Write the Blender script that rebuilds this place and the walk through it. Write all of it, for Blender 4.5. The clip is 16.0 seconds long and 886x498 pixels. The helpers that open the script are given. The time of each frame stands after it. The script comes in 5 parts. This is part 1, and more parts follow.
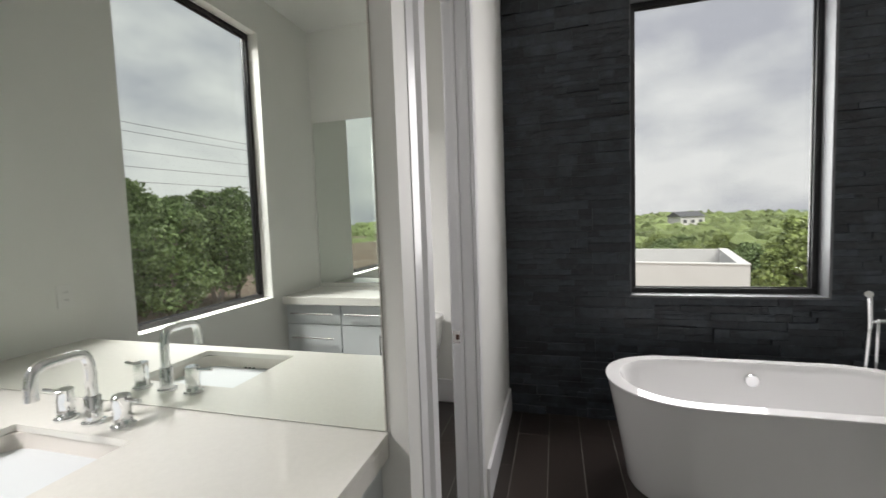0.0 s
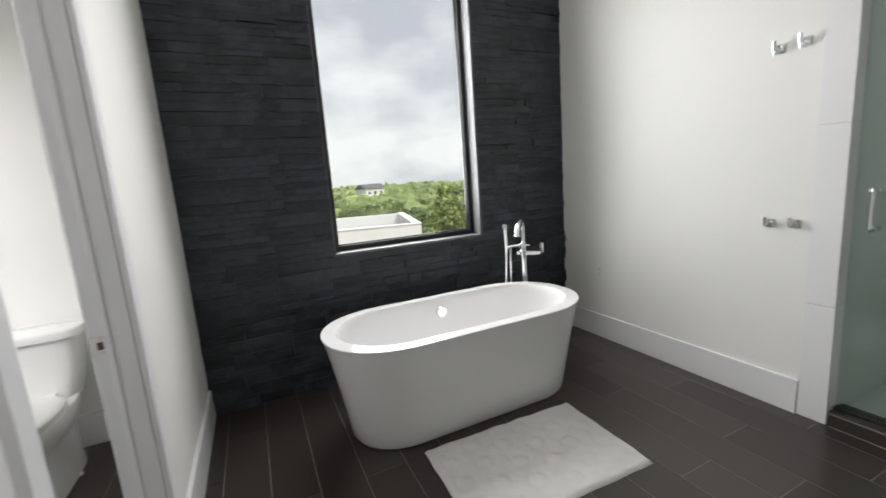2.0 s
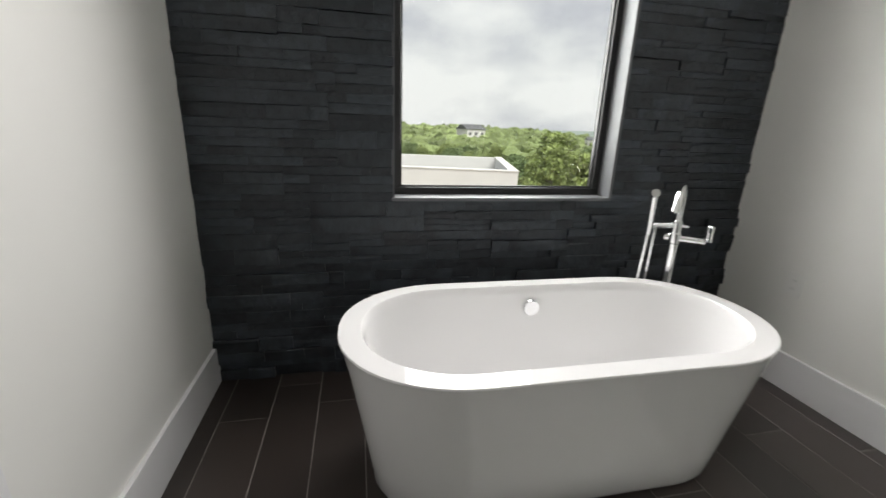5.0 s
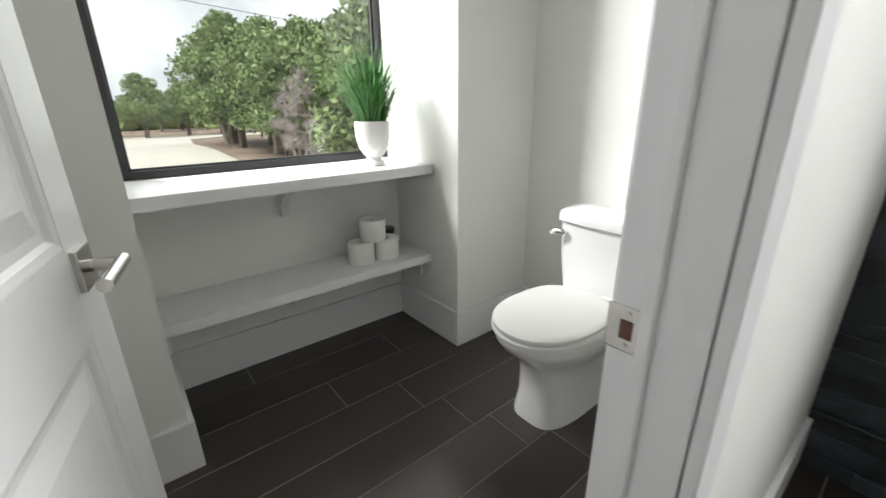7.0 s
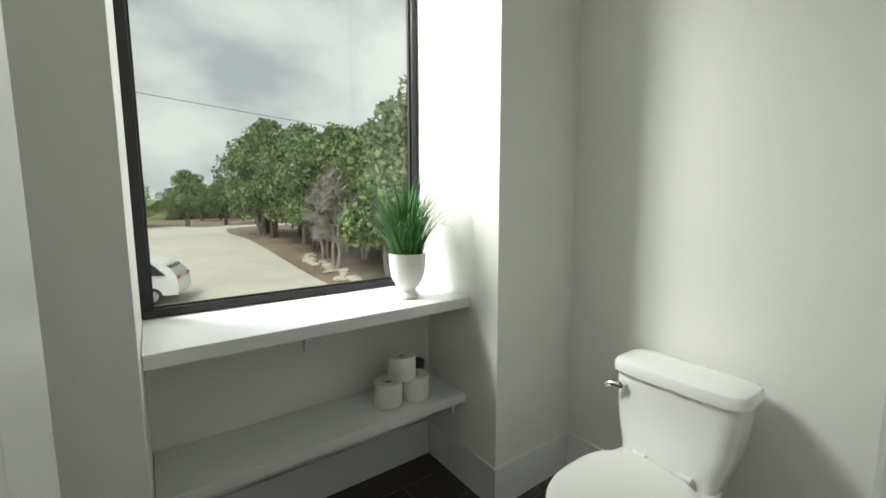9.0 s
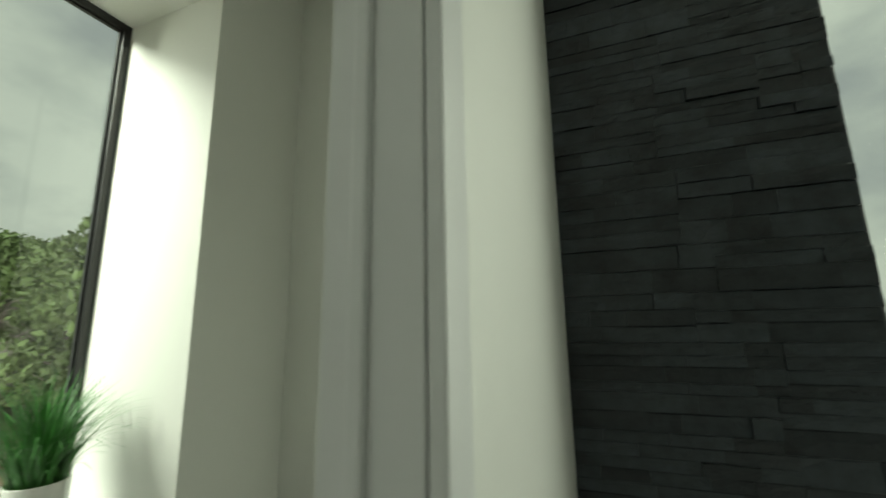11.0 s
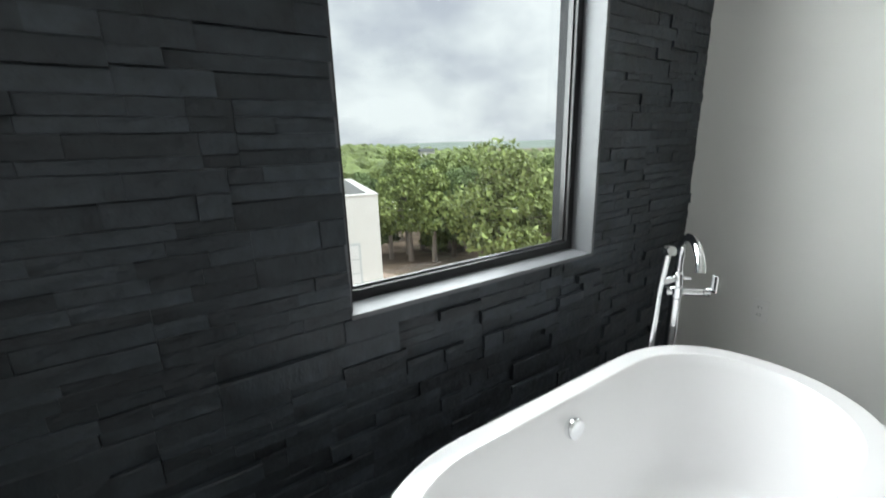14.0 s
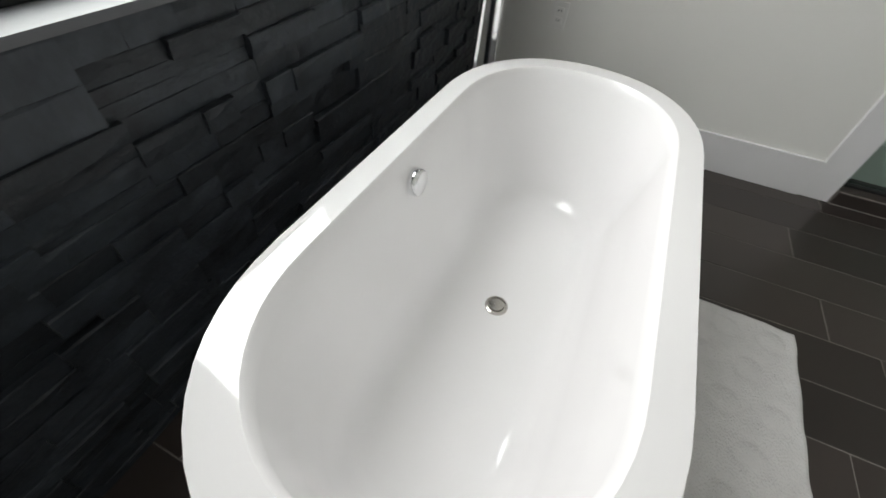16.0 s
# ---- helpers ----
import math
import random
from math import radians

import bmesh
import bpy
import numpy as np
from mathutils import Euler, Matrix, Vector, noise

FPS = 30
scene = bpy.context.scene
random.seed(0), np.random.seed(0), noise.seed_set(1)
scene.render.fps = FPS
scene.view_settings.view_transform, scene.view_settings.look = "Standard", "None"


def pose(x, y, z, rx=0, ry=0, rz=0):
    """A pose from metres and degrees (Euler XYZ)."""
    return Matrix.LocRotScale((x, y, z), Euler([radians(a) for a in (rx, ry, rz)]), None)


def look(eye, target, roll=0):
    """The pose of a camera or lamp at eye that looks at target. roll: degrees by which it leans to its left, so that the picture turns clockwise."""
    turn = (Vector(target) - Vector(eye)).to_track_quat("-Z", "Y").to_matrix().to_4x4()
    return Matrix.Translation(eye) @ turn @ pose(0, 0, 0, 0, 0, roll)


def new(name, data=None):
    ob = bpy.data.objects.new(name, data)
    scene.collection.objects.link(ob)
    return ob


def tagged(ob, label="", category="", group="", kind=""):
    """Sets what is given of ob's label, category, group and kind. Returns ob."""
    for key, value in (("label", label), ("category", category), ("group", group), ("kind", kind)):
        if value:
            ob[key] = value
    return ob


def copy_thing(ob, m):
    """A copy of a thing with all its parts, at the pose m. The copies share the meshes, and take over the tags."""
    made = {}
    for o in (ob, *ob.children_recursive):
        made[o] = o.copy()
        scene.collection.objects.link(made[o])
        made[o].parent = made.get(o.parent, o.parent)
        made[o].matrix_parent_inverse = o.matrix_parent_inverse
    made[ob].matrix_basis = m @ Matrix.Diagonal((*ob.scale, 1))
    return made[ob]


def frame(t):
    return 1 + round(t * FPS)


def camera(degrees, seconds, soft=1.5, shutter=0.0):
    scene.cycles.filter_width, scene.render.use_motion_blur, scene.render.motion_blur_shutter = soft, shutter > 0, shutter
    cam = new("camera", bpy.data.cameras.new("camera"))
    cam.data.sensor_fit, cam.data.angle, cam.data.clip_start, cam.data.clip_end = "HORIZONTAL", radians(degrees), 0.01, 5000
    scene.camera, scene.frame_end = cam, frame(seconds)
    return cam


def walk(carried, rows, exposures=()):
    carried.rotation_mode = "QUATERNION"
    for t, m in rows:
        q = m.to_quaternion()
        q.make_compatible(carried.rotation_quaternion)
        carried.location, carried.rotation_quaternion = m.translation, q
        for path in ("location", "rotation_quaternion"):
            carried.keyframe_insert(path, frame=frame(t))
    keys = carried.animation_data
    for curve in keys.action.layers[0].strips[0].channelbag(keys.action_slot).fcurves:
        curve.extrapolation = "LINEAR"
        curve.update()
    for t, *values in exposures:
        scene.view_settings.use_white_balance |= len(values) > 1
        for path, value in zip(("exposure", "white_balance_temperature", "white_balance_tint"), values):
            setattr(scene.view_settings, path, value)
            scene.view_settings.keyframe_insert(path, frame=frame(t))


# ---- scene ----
cam = camera(94.9, 16.0, shutter=0.25)

PATH = [
    (0, (0.349, -3.005, 1.439), (-0.186, -1.082, 1.309), -2.0),
    (0.5, (0.337, -2.919, 1.391), (0.126, -0.942, 1.172), -1.9),
    (1, (0.32, -2.836, 1.379), (0.434, -0.858, 1.105), -2.4),
    (1.5, (0.294, -2.771, 1.342), (0.759, -0.849, 1.04), -3.3),
    (2, (0.367, -2.715, 1.322), (1.196, -0.925, 0.995), -4.2),
    (2.5, (0.514, -2.64, 1.306), (1.658, -1.035, 0.967), -4.6),
    (3, (0.594, -2.571, 1.282), (1.799, -1.026, 0.881), -3.0),
    (3.2, (0.61, -2.518, 1.273), (1.776, -0.951, 0.843), -2.0),
    (5.5, (0.683, -1.755, 1.2), (0.58, 0.149, 0.596), 2.2),
    (6, (0.484, -1.674, 1.174), (-0.26, 0.072, 0.543), 1.9),
    (6.5, (0.254, -1.622, 1.169), (-0.961, -0.17, 0.525), 0.4),
    (7, (0.088, -1.602, 1.146), (-1.385, -0.418, 0.491), -0.7),
    (7.5, (-0.021, -1.555, 1.14), (-1.608, -0.519, 0.5), -1.3),
    (8, (-0.09, -1.539, 1.172), (-1.726, -0.526, 0.627), -1.2),
    (8.2, (-0.106, -1.537, 1.197), (-1.755, -0.513, 0.714), -1.1),
    (10.5, (-0.035, -1.559, 1.522), (-1.138, 0.091, 1.766), -1.6),
    (11, (0.118, -1.485, 1.564), (-0.589, 0.35, 1.932), -0.9),
    (11.5, (0.2, -1.441, 1.609), (-0.169, 0.465, 2.089), 0.5),
    (12, (0.287, -1.394, 1.645), (0.302, 0.535, 2.173), 0.2),
    (12.5, (0.365, -1.337, 1.646), (0.679, 0.589, 2.083), -0.3),
    (13, (0.422, -1.23, 1.582), (1.058, 0.658, 1.762), -1.2),
    (13.5, (0.42, -1.15, 1.499), (1.283, 0.65, 1.382), -1.6),
    (14, (0.445, -1.091, 1.388), (1.514, 0.522, 0.884), -1.6),
    (14.5, (0.485, -1.054, 1.295), (1.614, 0.356, 0.436), -1.2),
    (15, (0.566, -0.949, 1.197), (1.683, 0.192, -0.007), -0.1),
    (15.5, (0.625, -0.879, 1.162), (1.763, -0.001, -0.229), 2.2),
    (16, (0.654, -0.769, 1.132), (1.931, -0.259, -0.32), 4.9),
]
walk(cam, [(t, look(e, g, r)) for t, e, g, r in PATH], exposures=[
    (0.0, -0.1, 6550, 12), (1.5, -0.02, 6550, 11), (2.4, 0.42, 6350, 10), (3.0, 0.46, 6350, 10), (5.5, 0.1, 6600, 10), (6.1, 0.48, 6550, 10), (6.6, 0.62, 6500, 9), (7.3, 0.36, 6350, 8), (8.0, 0.05, 6300, 8), (9.0, -0.1, 6600, 0),
    (10.5, -0.52, 6300, -26), (11.0, -0.62, 7100, -16), (11.6, -0.28, 6800, 0), (12.5, 0.0, 6350, 5), (13.5, 0.27, 6050, 5), (14.5, 0.05, 6300, 6), (16.0, -0.2, 6450, 8)])

# ---- world and light ----
def make_world():
    w = bpy.data.worlds.new("overcast_sky")
    scene.world = w
    w.use_nodes = True
    nt = w.node_tree
    nt.nodes.clear()
    n, l = nt.nodes, nt.links
    out = n.new("ShaderNodeOutputWorld")
    bg = n.new("ShaderNodeBackground")
    sky = n.new("ShaderNodeTexSky")
    sky.sky_type = "NISHITA"
    sky.sun_disc = False
    sky.sun_elevation = radians(48)
    sky.sun_rotation = radians(153)
    sky.air_density, sky.dust_density = 1.5, 4.0
    tc = n.new("ShaderNodeTexCoord")
    mp = n.new("ShaderNodeMapping")
    mp.inputs["Scale"].default_value = (1.0, 1.0, 1.9)
    mp.inputs["Location"].default_value = (0.35, 0.2, 0.15)
    nz = n.new("ShaderNodeTexNoise")
    nz.inputs["Scale"].default_value = 3.1
    nz.inputs["Detail"].default_value = 6.0
    nz.inputs["Roughness"].default_value = 0.5
    nz.inputs["Distortion"].default_value = 0.0
    cr = n.new("ShaderNodeValToRGB")
    e = cr.color_ramp.elements
    e[0].position, e[0].color = 0.38, (5.9, 5.95, 6.6, 1)
    e[1].position, e[1].color = 0.60, (9.9, 9.8, 9.8, 1)
    m = e.new(0.5)
    m.color = (8.2, 8.2, 8.4, 1)
    mx = n.new("ShaderNodeMix")
    mx.data_type = "RGBA"
    mx.inputs["Factor"].default_value = 0.94
    l.new(tc.outputs["Generated"], mp.inputs["Vector"])
    l.new(mp.outputs["Vector"], nz.inputs["Vector"])
    l.new(nz.outputs["Fac"], cr.inputs["Fac"])
    l.new(sky.outputs["Color"], mx.inputs["A"])
    l.new(cr.outputs["Color"], mx.inputs["B"])
    l.new(mx.outputs["Result"], bg.inputs["Color"])
    bg.inputs["Strength"].default_value = 0.092
    l.new(bg.outputs["Background"], out.inputs["Surface"])


make_world()


def sun_lamp():
    d = bpy.data.lights.new("sun", "SUN")
    d.energy, d.angle, d.color = 3.6, radians(35), (1.0, 0.96, 0.9)
    ob = new("sun", d)
    ob.matrix_world = look((0, 0, 30), (-9, 18, 0))
    return ob


sun_lamp()


def window_light(name, eye, target, w, h, watts):
    """The sky's light coming in through one window opening."""
    d = bpy.data.lights.new(name, "AREA")
    d.shape, d.size, d.size_y, d.energy, d.color = "RECTANGLE", w, h, watts, (1.0, 0.975, 0.965)
    ob = new(name, d)
    ob.matrix_world = look(eye, target)
    return ob


SKY_W, SKY_N, SKY_V = 8.0, 60.0, 950.0
window_light("window_light_slate", (1.40, 0.32, 1.92), (1.40, -1.0, 1.6), 0.92, 1.7, SKY_N)
window_light("window_light_toilet", (-2.02, -1.0, 1.95), (0, -1.0, 1.2), 1.05, 2.0, SKY_W)
window_light("window_light_vanity", (-3.1, -3.75, 4.35), (0.5, -2.9, 0.7), 2.6, 1.2, SKY_V)


# ---- materials ----
def mat(name, base, rough=0.5, metal=0.0, vary=0.0, scale=6.0, bump=0.0, bump_scale=60.0, random_vary=0.0,
        spec=0.5, coat=0.0, dark=None, stretch=(1, 1, 1), island=False, rough_vary=0.0):
    m = bpy.data.materials.new(name)
    m.use_nodes = True
    nt = m.node_tree
    n, l = nt.nodes, nt.links
    b = n["Principled BSDF"]
    b.inputs["Roughness"].default_value = rough
    b.inputs["Metallic"].default_value = metal
    b.inputs["Specular IOR Level"].default_value = spec
    b.inputs["Coat Weight"].default_value = coat
    b.inputs["Base Color"].default_value = (*base, 1)
    tc = n.new("ShaderNodeTexCoord")
    mp = n.new("ShaderNodeMapping")
    mp.inputs["Scale"].default_value = stretch
    mp.inputs["Location"].default_value = (0.137, 0.273, 0.419)
    l.new(tc.outputs["Object"], mp.inputs["Vector"])
    if vary or random_vary:
        nz = n.new("ShaderNodeTexNoise")
        nz.inputs["Scale"].default_value = scale
        nz.inputs["Detail"].default_value = 8.0
        nz.inputs["Roughness"].default_value = 0.62
        l.new(mp.outputs["Vector"], nz.inputs["Vector"])
        cr = n.new("ShaderNodeValToRGB")
        d = dark or tuple(c * (1 - vary) for c in base)
        hi = tuple(min(1, c * (1 + vary * 0.6)) for c in base)
        cr.color_ramp.elements[0].position, cr.color_ramp.elements[0].color = 0.3, (*d, 1)
        cr.color_ramp.elements[1].position, cr.color_ramp.elements[1].color = 0.7, (*hi, 1)
        l.new(nz.outputs["Fac"], cr.inputs["Fac"])
        col = cr.outputs["Color"]
        if random_vary:
            hs = n.new("ShaderNodeHueSaturation")
            mr = n.new("ShaderNodeMapRange")
            mr.inputs["To Min"].default_value = 1 - random_vary
            mr.inputs["To Max"].default_value = 1 + random_vary
            if island:
                src = n.new("ShaderNodeNewGeometry").outputs["Random Per Island"]
            else:
                src = n.new("ShaderNodeObjectInfo").outputs["Random"]
            l.new(src, mr.inputs["Value"])
            l.new(mr.outputs["Result"], hs.inputs["Value"])
            l.new(col, hs.inputs["Color"])
            col = hs.outputs["Color"]
        l.new(col, b.inputs["Base Color"])
        if rough_vary:
            rr = n.new("ShaderNodeMapRange")
            rr.inputs["To Min"].default_value = max(0.02, rough - rough_vary)
            rr.inputs["To Max"].default_value = min(1, rough + rough_vary)
            l.new(nz.outputs["Fac"], rr.inputs["Value"])
            l.new(rr.outputs["Result"], b.inputs["Roughness"])
    if bump:
        nb = n.new("ShaderNodeTexNoise")
        nb.inputs["Scale"].default_value = bump_scale
        nb.inputs["Detail"].default_value = 6.0
        l.new(mp.outputs["Vector"], nb.inputs["Vector"])
        bp = n.new("ShaderNodeBump")
        bp.inputs["Strength"].default_value = bump
        bp.inputs["Distance"].default_value = 0.01
        l.new(nb.outputs["Fac"], bp.inputs["Height"])
        l.new(bp.outputs["Normal"], b.inputs["Normal"])
    return m


def glass(name, tint=(1, 1, 1), rough=0.0, gloss=0.03):
    m = bpy.data.materials.new(name)
    m.use_nodes = True
    nt = m.node_tree
    nt.nodes.clear()
    n, l = nt.nodes, nt.links
    out = n.new("ShaderNodeOutputMaterial")
    tr = n.new("ShaderNodeBsdfTransparent")
    tr.inputs["Color"].default_value = (*tint, 1)
    gl = n.new("ShaderNodeBsdfGlossy")
    gl.inputs["Roughness"].default_value = rough
    lw = n.new("ShaderNodeLayerWeight")
    lw.inputs["Blend"].default_value = 0.5
    pw = n.new("ShaderNodeMath")
    pw.operation = "POWER"
    pw.inputs[1].default_value = 5.0
    l.new(lw.outputs["Facing"], pw.inputs[0])
    fr = n.new("ShaderNodeMapRange")
    fr.inputs["To Min"].default_value = gloss
    l.new(pw.outputs["Value"], fr.inputs["Value"])
    mx = n.new("ShaderNodeMixShader")
    l.new(fr.outputs["Result"], mx.inputs["Fac"])
    l.new(tr.outputs["BSDF"], mx.inputs[1])
    l.new(gl.outputs["BSDF"], mx.inputs[2])
    l.new(mx.outputs["Shader"], out.inputs["Surface"])
    return m


WALL = mat("wall_paint", (0.80, 0.80, 0.77), 0.55, vary=0.02, scale=1.3, bump=0.04, bump_scale=220)
CEIL = mat("ceiling_paint", (0.82, 0.82, 0.80), 0.7, vary=0.02, scale=1.0, bump=0.04, bump_scale=200)
TRIM = mat("trim_paint", (0.79, 0.79, 0.80), 0.32, vary=0.02, scale=2.0, bump=0.015, bump_scale=90)
SLATE = mat("slate", (0.034, 0.041, 0.049), 0.40, spec=0.36, vary=0.6, scale=9, bump=0.6, bump_scale=30, random_vary=0.38, rough_vary=0.12)
SLATE_J = mat("slate_joined", (0.034, 0.041, 0.049), 0.40, spec=0.36, vary=0.6, scale=9, bump=0.6, bump_scale=30, random_vary=0.38, island=True, rough_vary=0.12)
GROUT_DARK = mat("slate_backing", (0.010, 0.011, 0.012), 0.9, vary=0.3, scale=20)
TILE = mat("wood_look_tile", (0.046, 0.037, 0.033), 0.28, vary=0.02, scale=2, random_vary=0.28)
GROUT = mat("tile_grout", (0.27, 0.25, 0.23), 0.9, vary=0.2, scale=30)
ACRYLIC = mat("white_acrylic", (0.80, 0.797, 0.795), 0.05, vary=0.01, scale=2, coat=0.3)
# basin glaze toned down to tan, with the bowl's shade in the colour
BASIN_GLAZE = mat("shade_toned_glaze", (0.66, 0.63, 0.58), 0.15, vary=0.02, scale=4, coat=0.2)
PORCELAIN = mat("porcelain", (0.84, 0.84, 0.83), 0.08, vary=0.01, scale=3, coat=0.3)
CHROME = mat("chrome", (0.86, 0.87, 0.88), 0.06, metal=1.0, vary=0.03, scale=20)
NICKEL = mat("satin_nickel", (0.55, 0.53, 0.50), 0.24, metal=1.0, vary=0.05, scale=40)
BLACK_METAL = mat("black_window_frame", (0.012, 0.012, 0.013), 0.4, vary=0.2, scale=20)
GREY_METAL = mat("grey_window_lining", (0.115, 0.119, 0.126), 0.5, vary=0.12, scale=10, bump=0.05)
QUARTZ = mat("quartz_worktop", (0.74, 0.73, 0.68), 0.07, vary=0.03, scale=60)
CABINET = mat("cabinet_paint", (0.62, 0.65, 0.66), 0.3, vary=0.02, scale=4)
MIRROR = mat("mirror_glass", (0.88, 0.92, 0.88), 0.0, metal=1.0)
PANE = glass("window_glass", (0.97, 0.99, 0.98))
SHOWER_GLASS = glass("shower_glass", (0.86, 0.925, 0.905), gloss=0.045)
RUG = mat("cotton_rug", (0.74, 0.73, 0.72), 0.95, vary=0.06, scale=12, bump=0.6, bump_scale=160)
PAPER = mat("toilet_paper", (0.84, 0.83, 0.80), 0.95, vary=0.03, scale=20, bump=0.2, bump_scale=120)
WOOD_HOLE = mat("dark_bare_wood", (0.13, 0.07, 0.05), 0.9, vary=0.3, scale=60)
CARD = mat("cardboard", (0.42, 0.33, 0.24), 0.9, vary=0.1, scale=20)
POT = mat("white_ceramic_pot", (0.80, 0.79, 0.76), 0.35, vary=0.03, scale=12, bump=0.03)
GRASS = mat("grass_blade", (0.055, 0.19, 0.035), 0.5, vary=0.35, scale=9, random_vary=0.4, island=True)
SHOWER_TILE = mat("pale_shower_tile", (0.76, 0.77, 0.75), 0.3, vary=0.04, scale=5)
# darker than the shower tile to paint the shadow at the bench edge
BENCH = mat("bench_seat_shadow", (0.50, 0.51, 0.49), 0.35, vary=0.08, scale=5)
STUCCO = mat("white_stucco", (0.80, 0.79, 0.77), 0.9, vary=0.05, scale=2, bump=0.2, bump_scale=60)
PLASTIC = mat("white_plastic", (0.80, 0.80, 0.78), 0.4, vary=0.01, scale=5)
DARK_PLASTIC = mat("dark_plastic", (0.012, 0.018, 0.016), 0.3, vary=0.1, scale=10)


# ---- mesh helpers ----
def mesh_ob(name, bm, material, smooth=False):
    me = bpy.data.meshes.new(name)
    bmesh.ops.recalc_face_normals(bm, faces=bm.faces)
    bm.to_mesh(me)
    bm.free()
    me.materials.append(material)
    if smooth:
        me.shade_smooth()
        me.set_sharp_from_angle(angle=radians(38))
    return new(name, me)


def part(name, bm, material, parent, label="", smooth=False):
    ob = mesh_ob(name, bm, material, smooth)
    ob.parent = parent
    if label:
        ob["label"] = label
    return ob


def thing(name, label, category, group="", at=(0, 0, 0), kind=""):
    ob = new(name)
    ob.location = at
    bpy.context.view_layer.update()
    return tagged(ob, label, category, group, kind)


def box(bm, x0, x1, y0, y1, z0, z1, bevel=0.0):
    r = bmesh.ops.create_cube(bm, size=1.0)
    bmesh.ops.scale(bm, vec=(x1 - x0, y1 - y0, z1 - z0), verts=r["verts"])
    bmesh.ops.translate(bm, vec=((x0 + x1) / 2, (y0 + y1) / 2, (z0 + z1) / 2), verts=r["verts"])
    if bevel:
        es = list({e for v in r["verts"] for e in v.link_edges})
        bmesh.ops.bevel(bm, geom=es, offset=bevel, segments=2, affect="EDGES", profile=0.6)
    return bm


def boxes(*bs, bevel=0.0):
    bm = bmesh.new()
    for b in bs:
        box(bm, *b, bevel=bevel)
    return bm


def loft(rings, close_start=True, close_end=True):
    """Skin closed rings of equal length, given as lists of points."""
    bm = bmesh.new()
    vs = [[bm.verts.new(p) for p in r] for r in rings]
    k = len(vs[0])
    for a, b in zip(vs, vs[1:]):
        for i in range(k):
            bm.faces.new((a[i], a[(i + 1) % k], b[(i + 1) % k], b[i]))
    if close_start:
        bm.faces.new(list(reversed(vs[0])))
    if close_end:
        bm.faces.new(vs[-1])
    return bm


def oval(cx, cy, z, a, b, n=2.5, k=72):
    pts = []
    for i in range(k):
        t = 2 * math.pi * i / k
        c, s = math.cos(t), math.sin(t)
        pts.append((cx + a * math.copysign(abs(c) ** (2 / n), c), cy + b * math.copysign(abs(s) ** (2 / n), s), z))
    return pts


def stadium(z, a, b, k=26):
    """A long round-ended ring: straight sides between two slightly squared half rounds."""
    e = min(b * 1.12, a)
    pts = []
    for side in (1, -1):
        for i in range(k):
            t = -math.pi / 2 + math.pi * i / (k - 1)
            c, s = math.cos(t), math.sin(t)
            x = (a - e) + e * abs(c) ** (2 / 2.15)
            y = b * math.copysign(abs(s) ** (2 / 2.15), s)
            pts.append((side * x, side * y, z))
    return pts


def lathe(profile, k=40, cx=0.0, cy=0.0):
    return loft([[(cx + r * math.cos(2 * math.pi * i / k), cy + r * math.sin(2 * math.pi * i / k), z) for i in range(k)] for r, z in profile])


def tube(points, radius, k=14, steps=6):
    """A round tube through points, smoothed."""
    pts = [Vector(p) for p in points]
    fine = []
    for i in range(len(pts) - 1):
        p0, p1, p2, p3 = pts[max(i - 1, 0)], pts[i], pts[i + 1], pts[min(i + 2, len(pts) - 1)]
        for j in range(steps):
            t = j / steps
            fine.append(0.5 * (2 * p1 + (p2 - p0) * t + (2 * p0 - 5 * p1 + 4 * p2 - p3) * t * t + (3 * p1 - p0 - 3 * p2 + p3) * t ** 3))
    fine.append(pts[-1])
    rings = []
    up = Vector((0.13, 0.27, 0.95))
    for i, p in enumerate(fine):
        d = (fine[min(i + 1, len(fine) - 1)] - fine[max(i - 1, 0)]).normalized()
        u = (up - d * up.dot(d))
        if u.length < 0.05:
            u = Vector((1, 0, 0)) - d * d.x
        u.normalize()
        v = d.cross(u)
        up = u
        rr = radius(i / (len(fine) - 1)) if callable(radius) else radius
        rings.append([tuple(p + rr * (u * math.cos(2 * math.pi * a / k) + v * math.sin(2 * math.pi * a / k))) for a in range(k)])
    return loft(rings)


def rod(p, q, r, k=20):
    return tube([p, q], r, k, 1)


def structure(name, bm, material, label, category, smooth=False):
    return tagged(mesh_ob(name, bm, material, smooth), label, category, kind="structure")


# ---- the setting ----
H = 3.36                      # ceiling height
XLN = -0.022                  # left wall face before the doorway
XL, XR = -0.006, 2.792        # bathroom's left and right wall faces
SY = -1.824                   # shower end of the right wall
YM = -2.06                    # mirror wall face
YB = -4.80                    # wall behind the second vanity
XO = -1.90                    # glass of the windows in the outer wall
WX0, WX1, WZ0, WZ1 = 0.835, 1.968, 0.884, 2.886   # window recess in the slate wall
DY0, DY1, DH = -1.828, -1.156, 2.44               # toilet room door opening

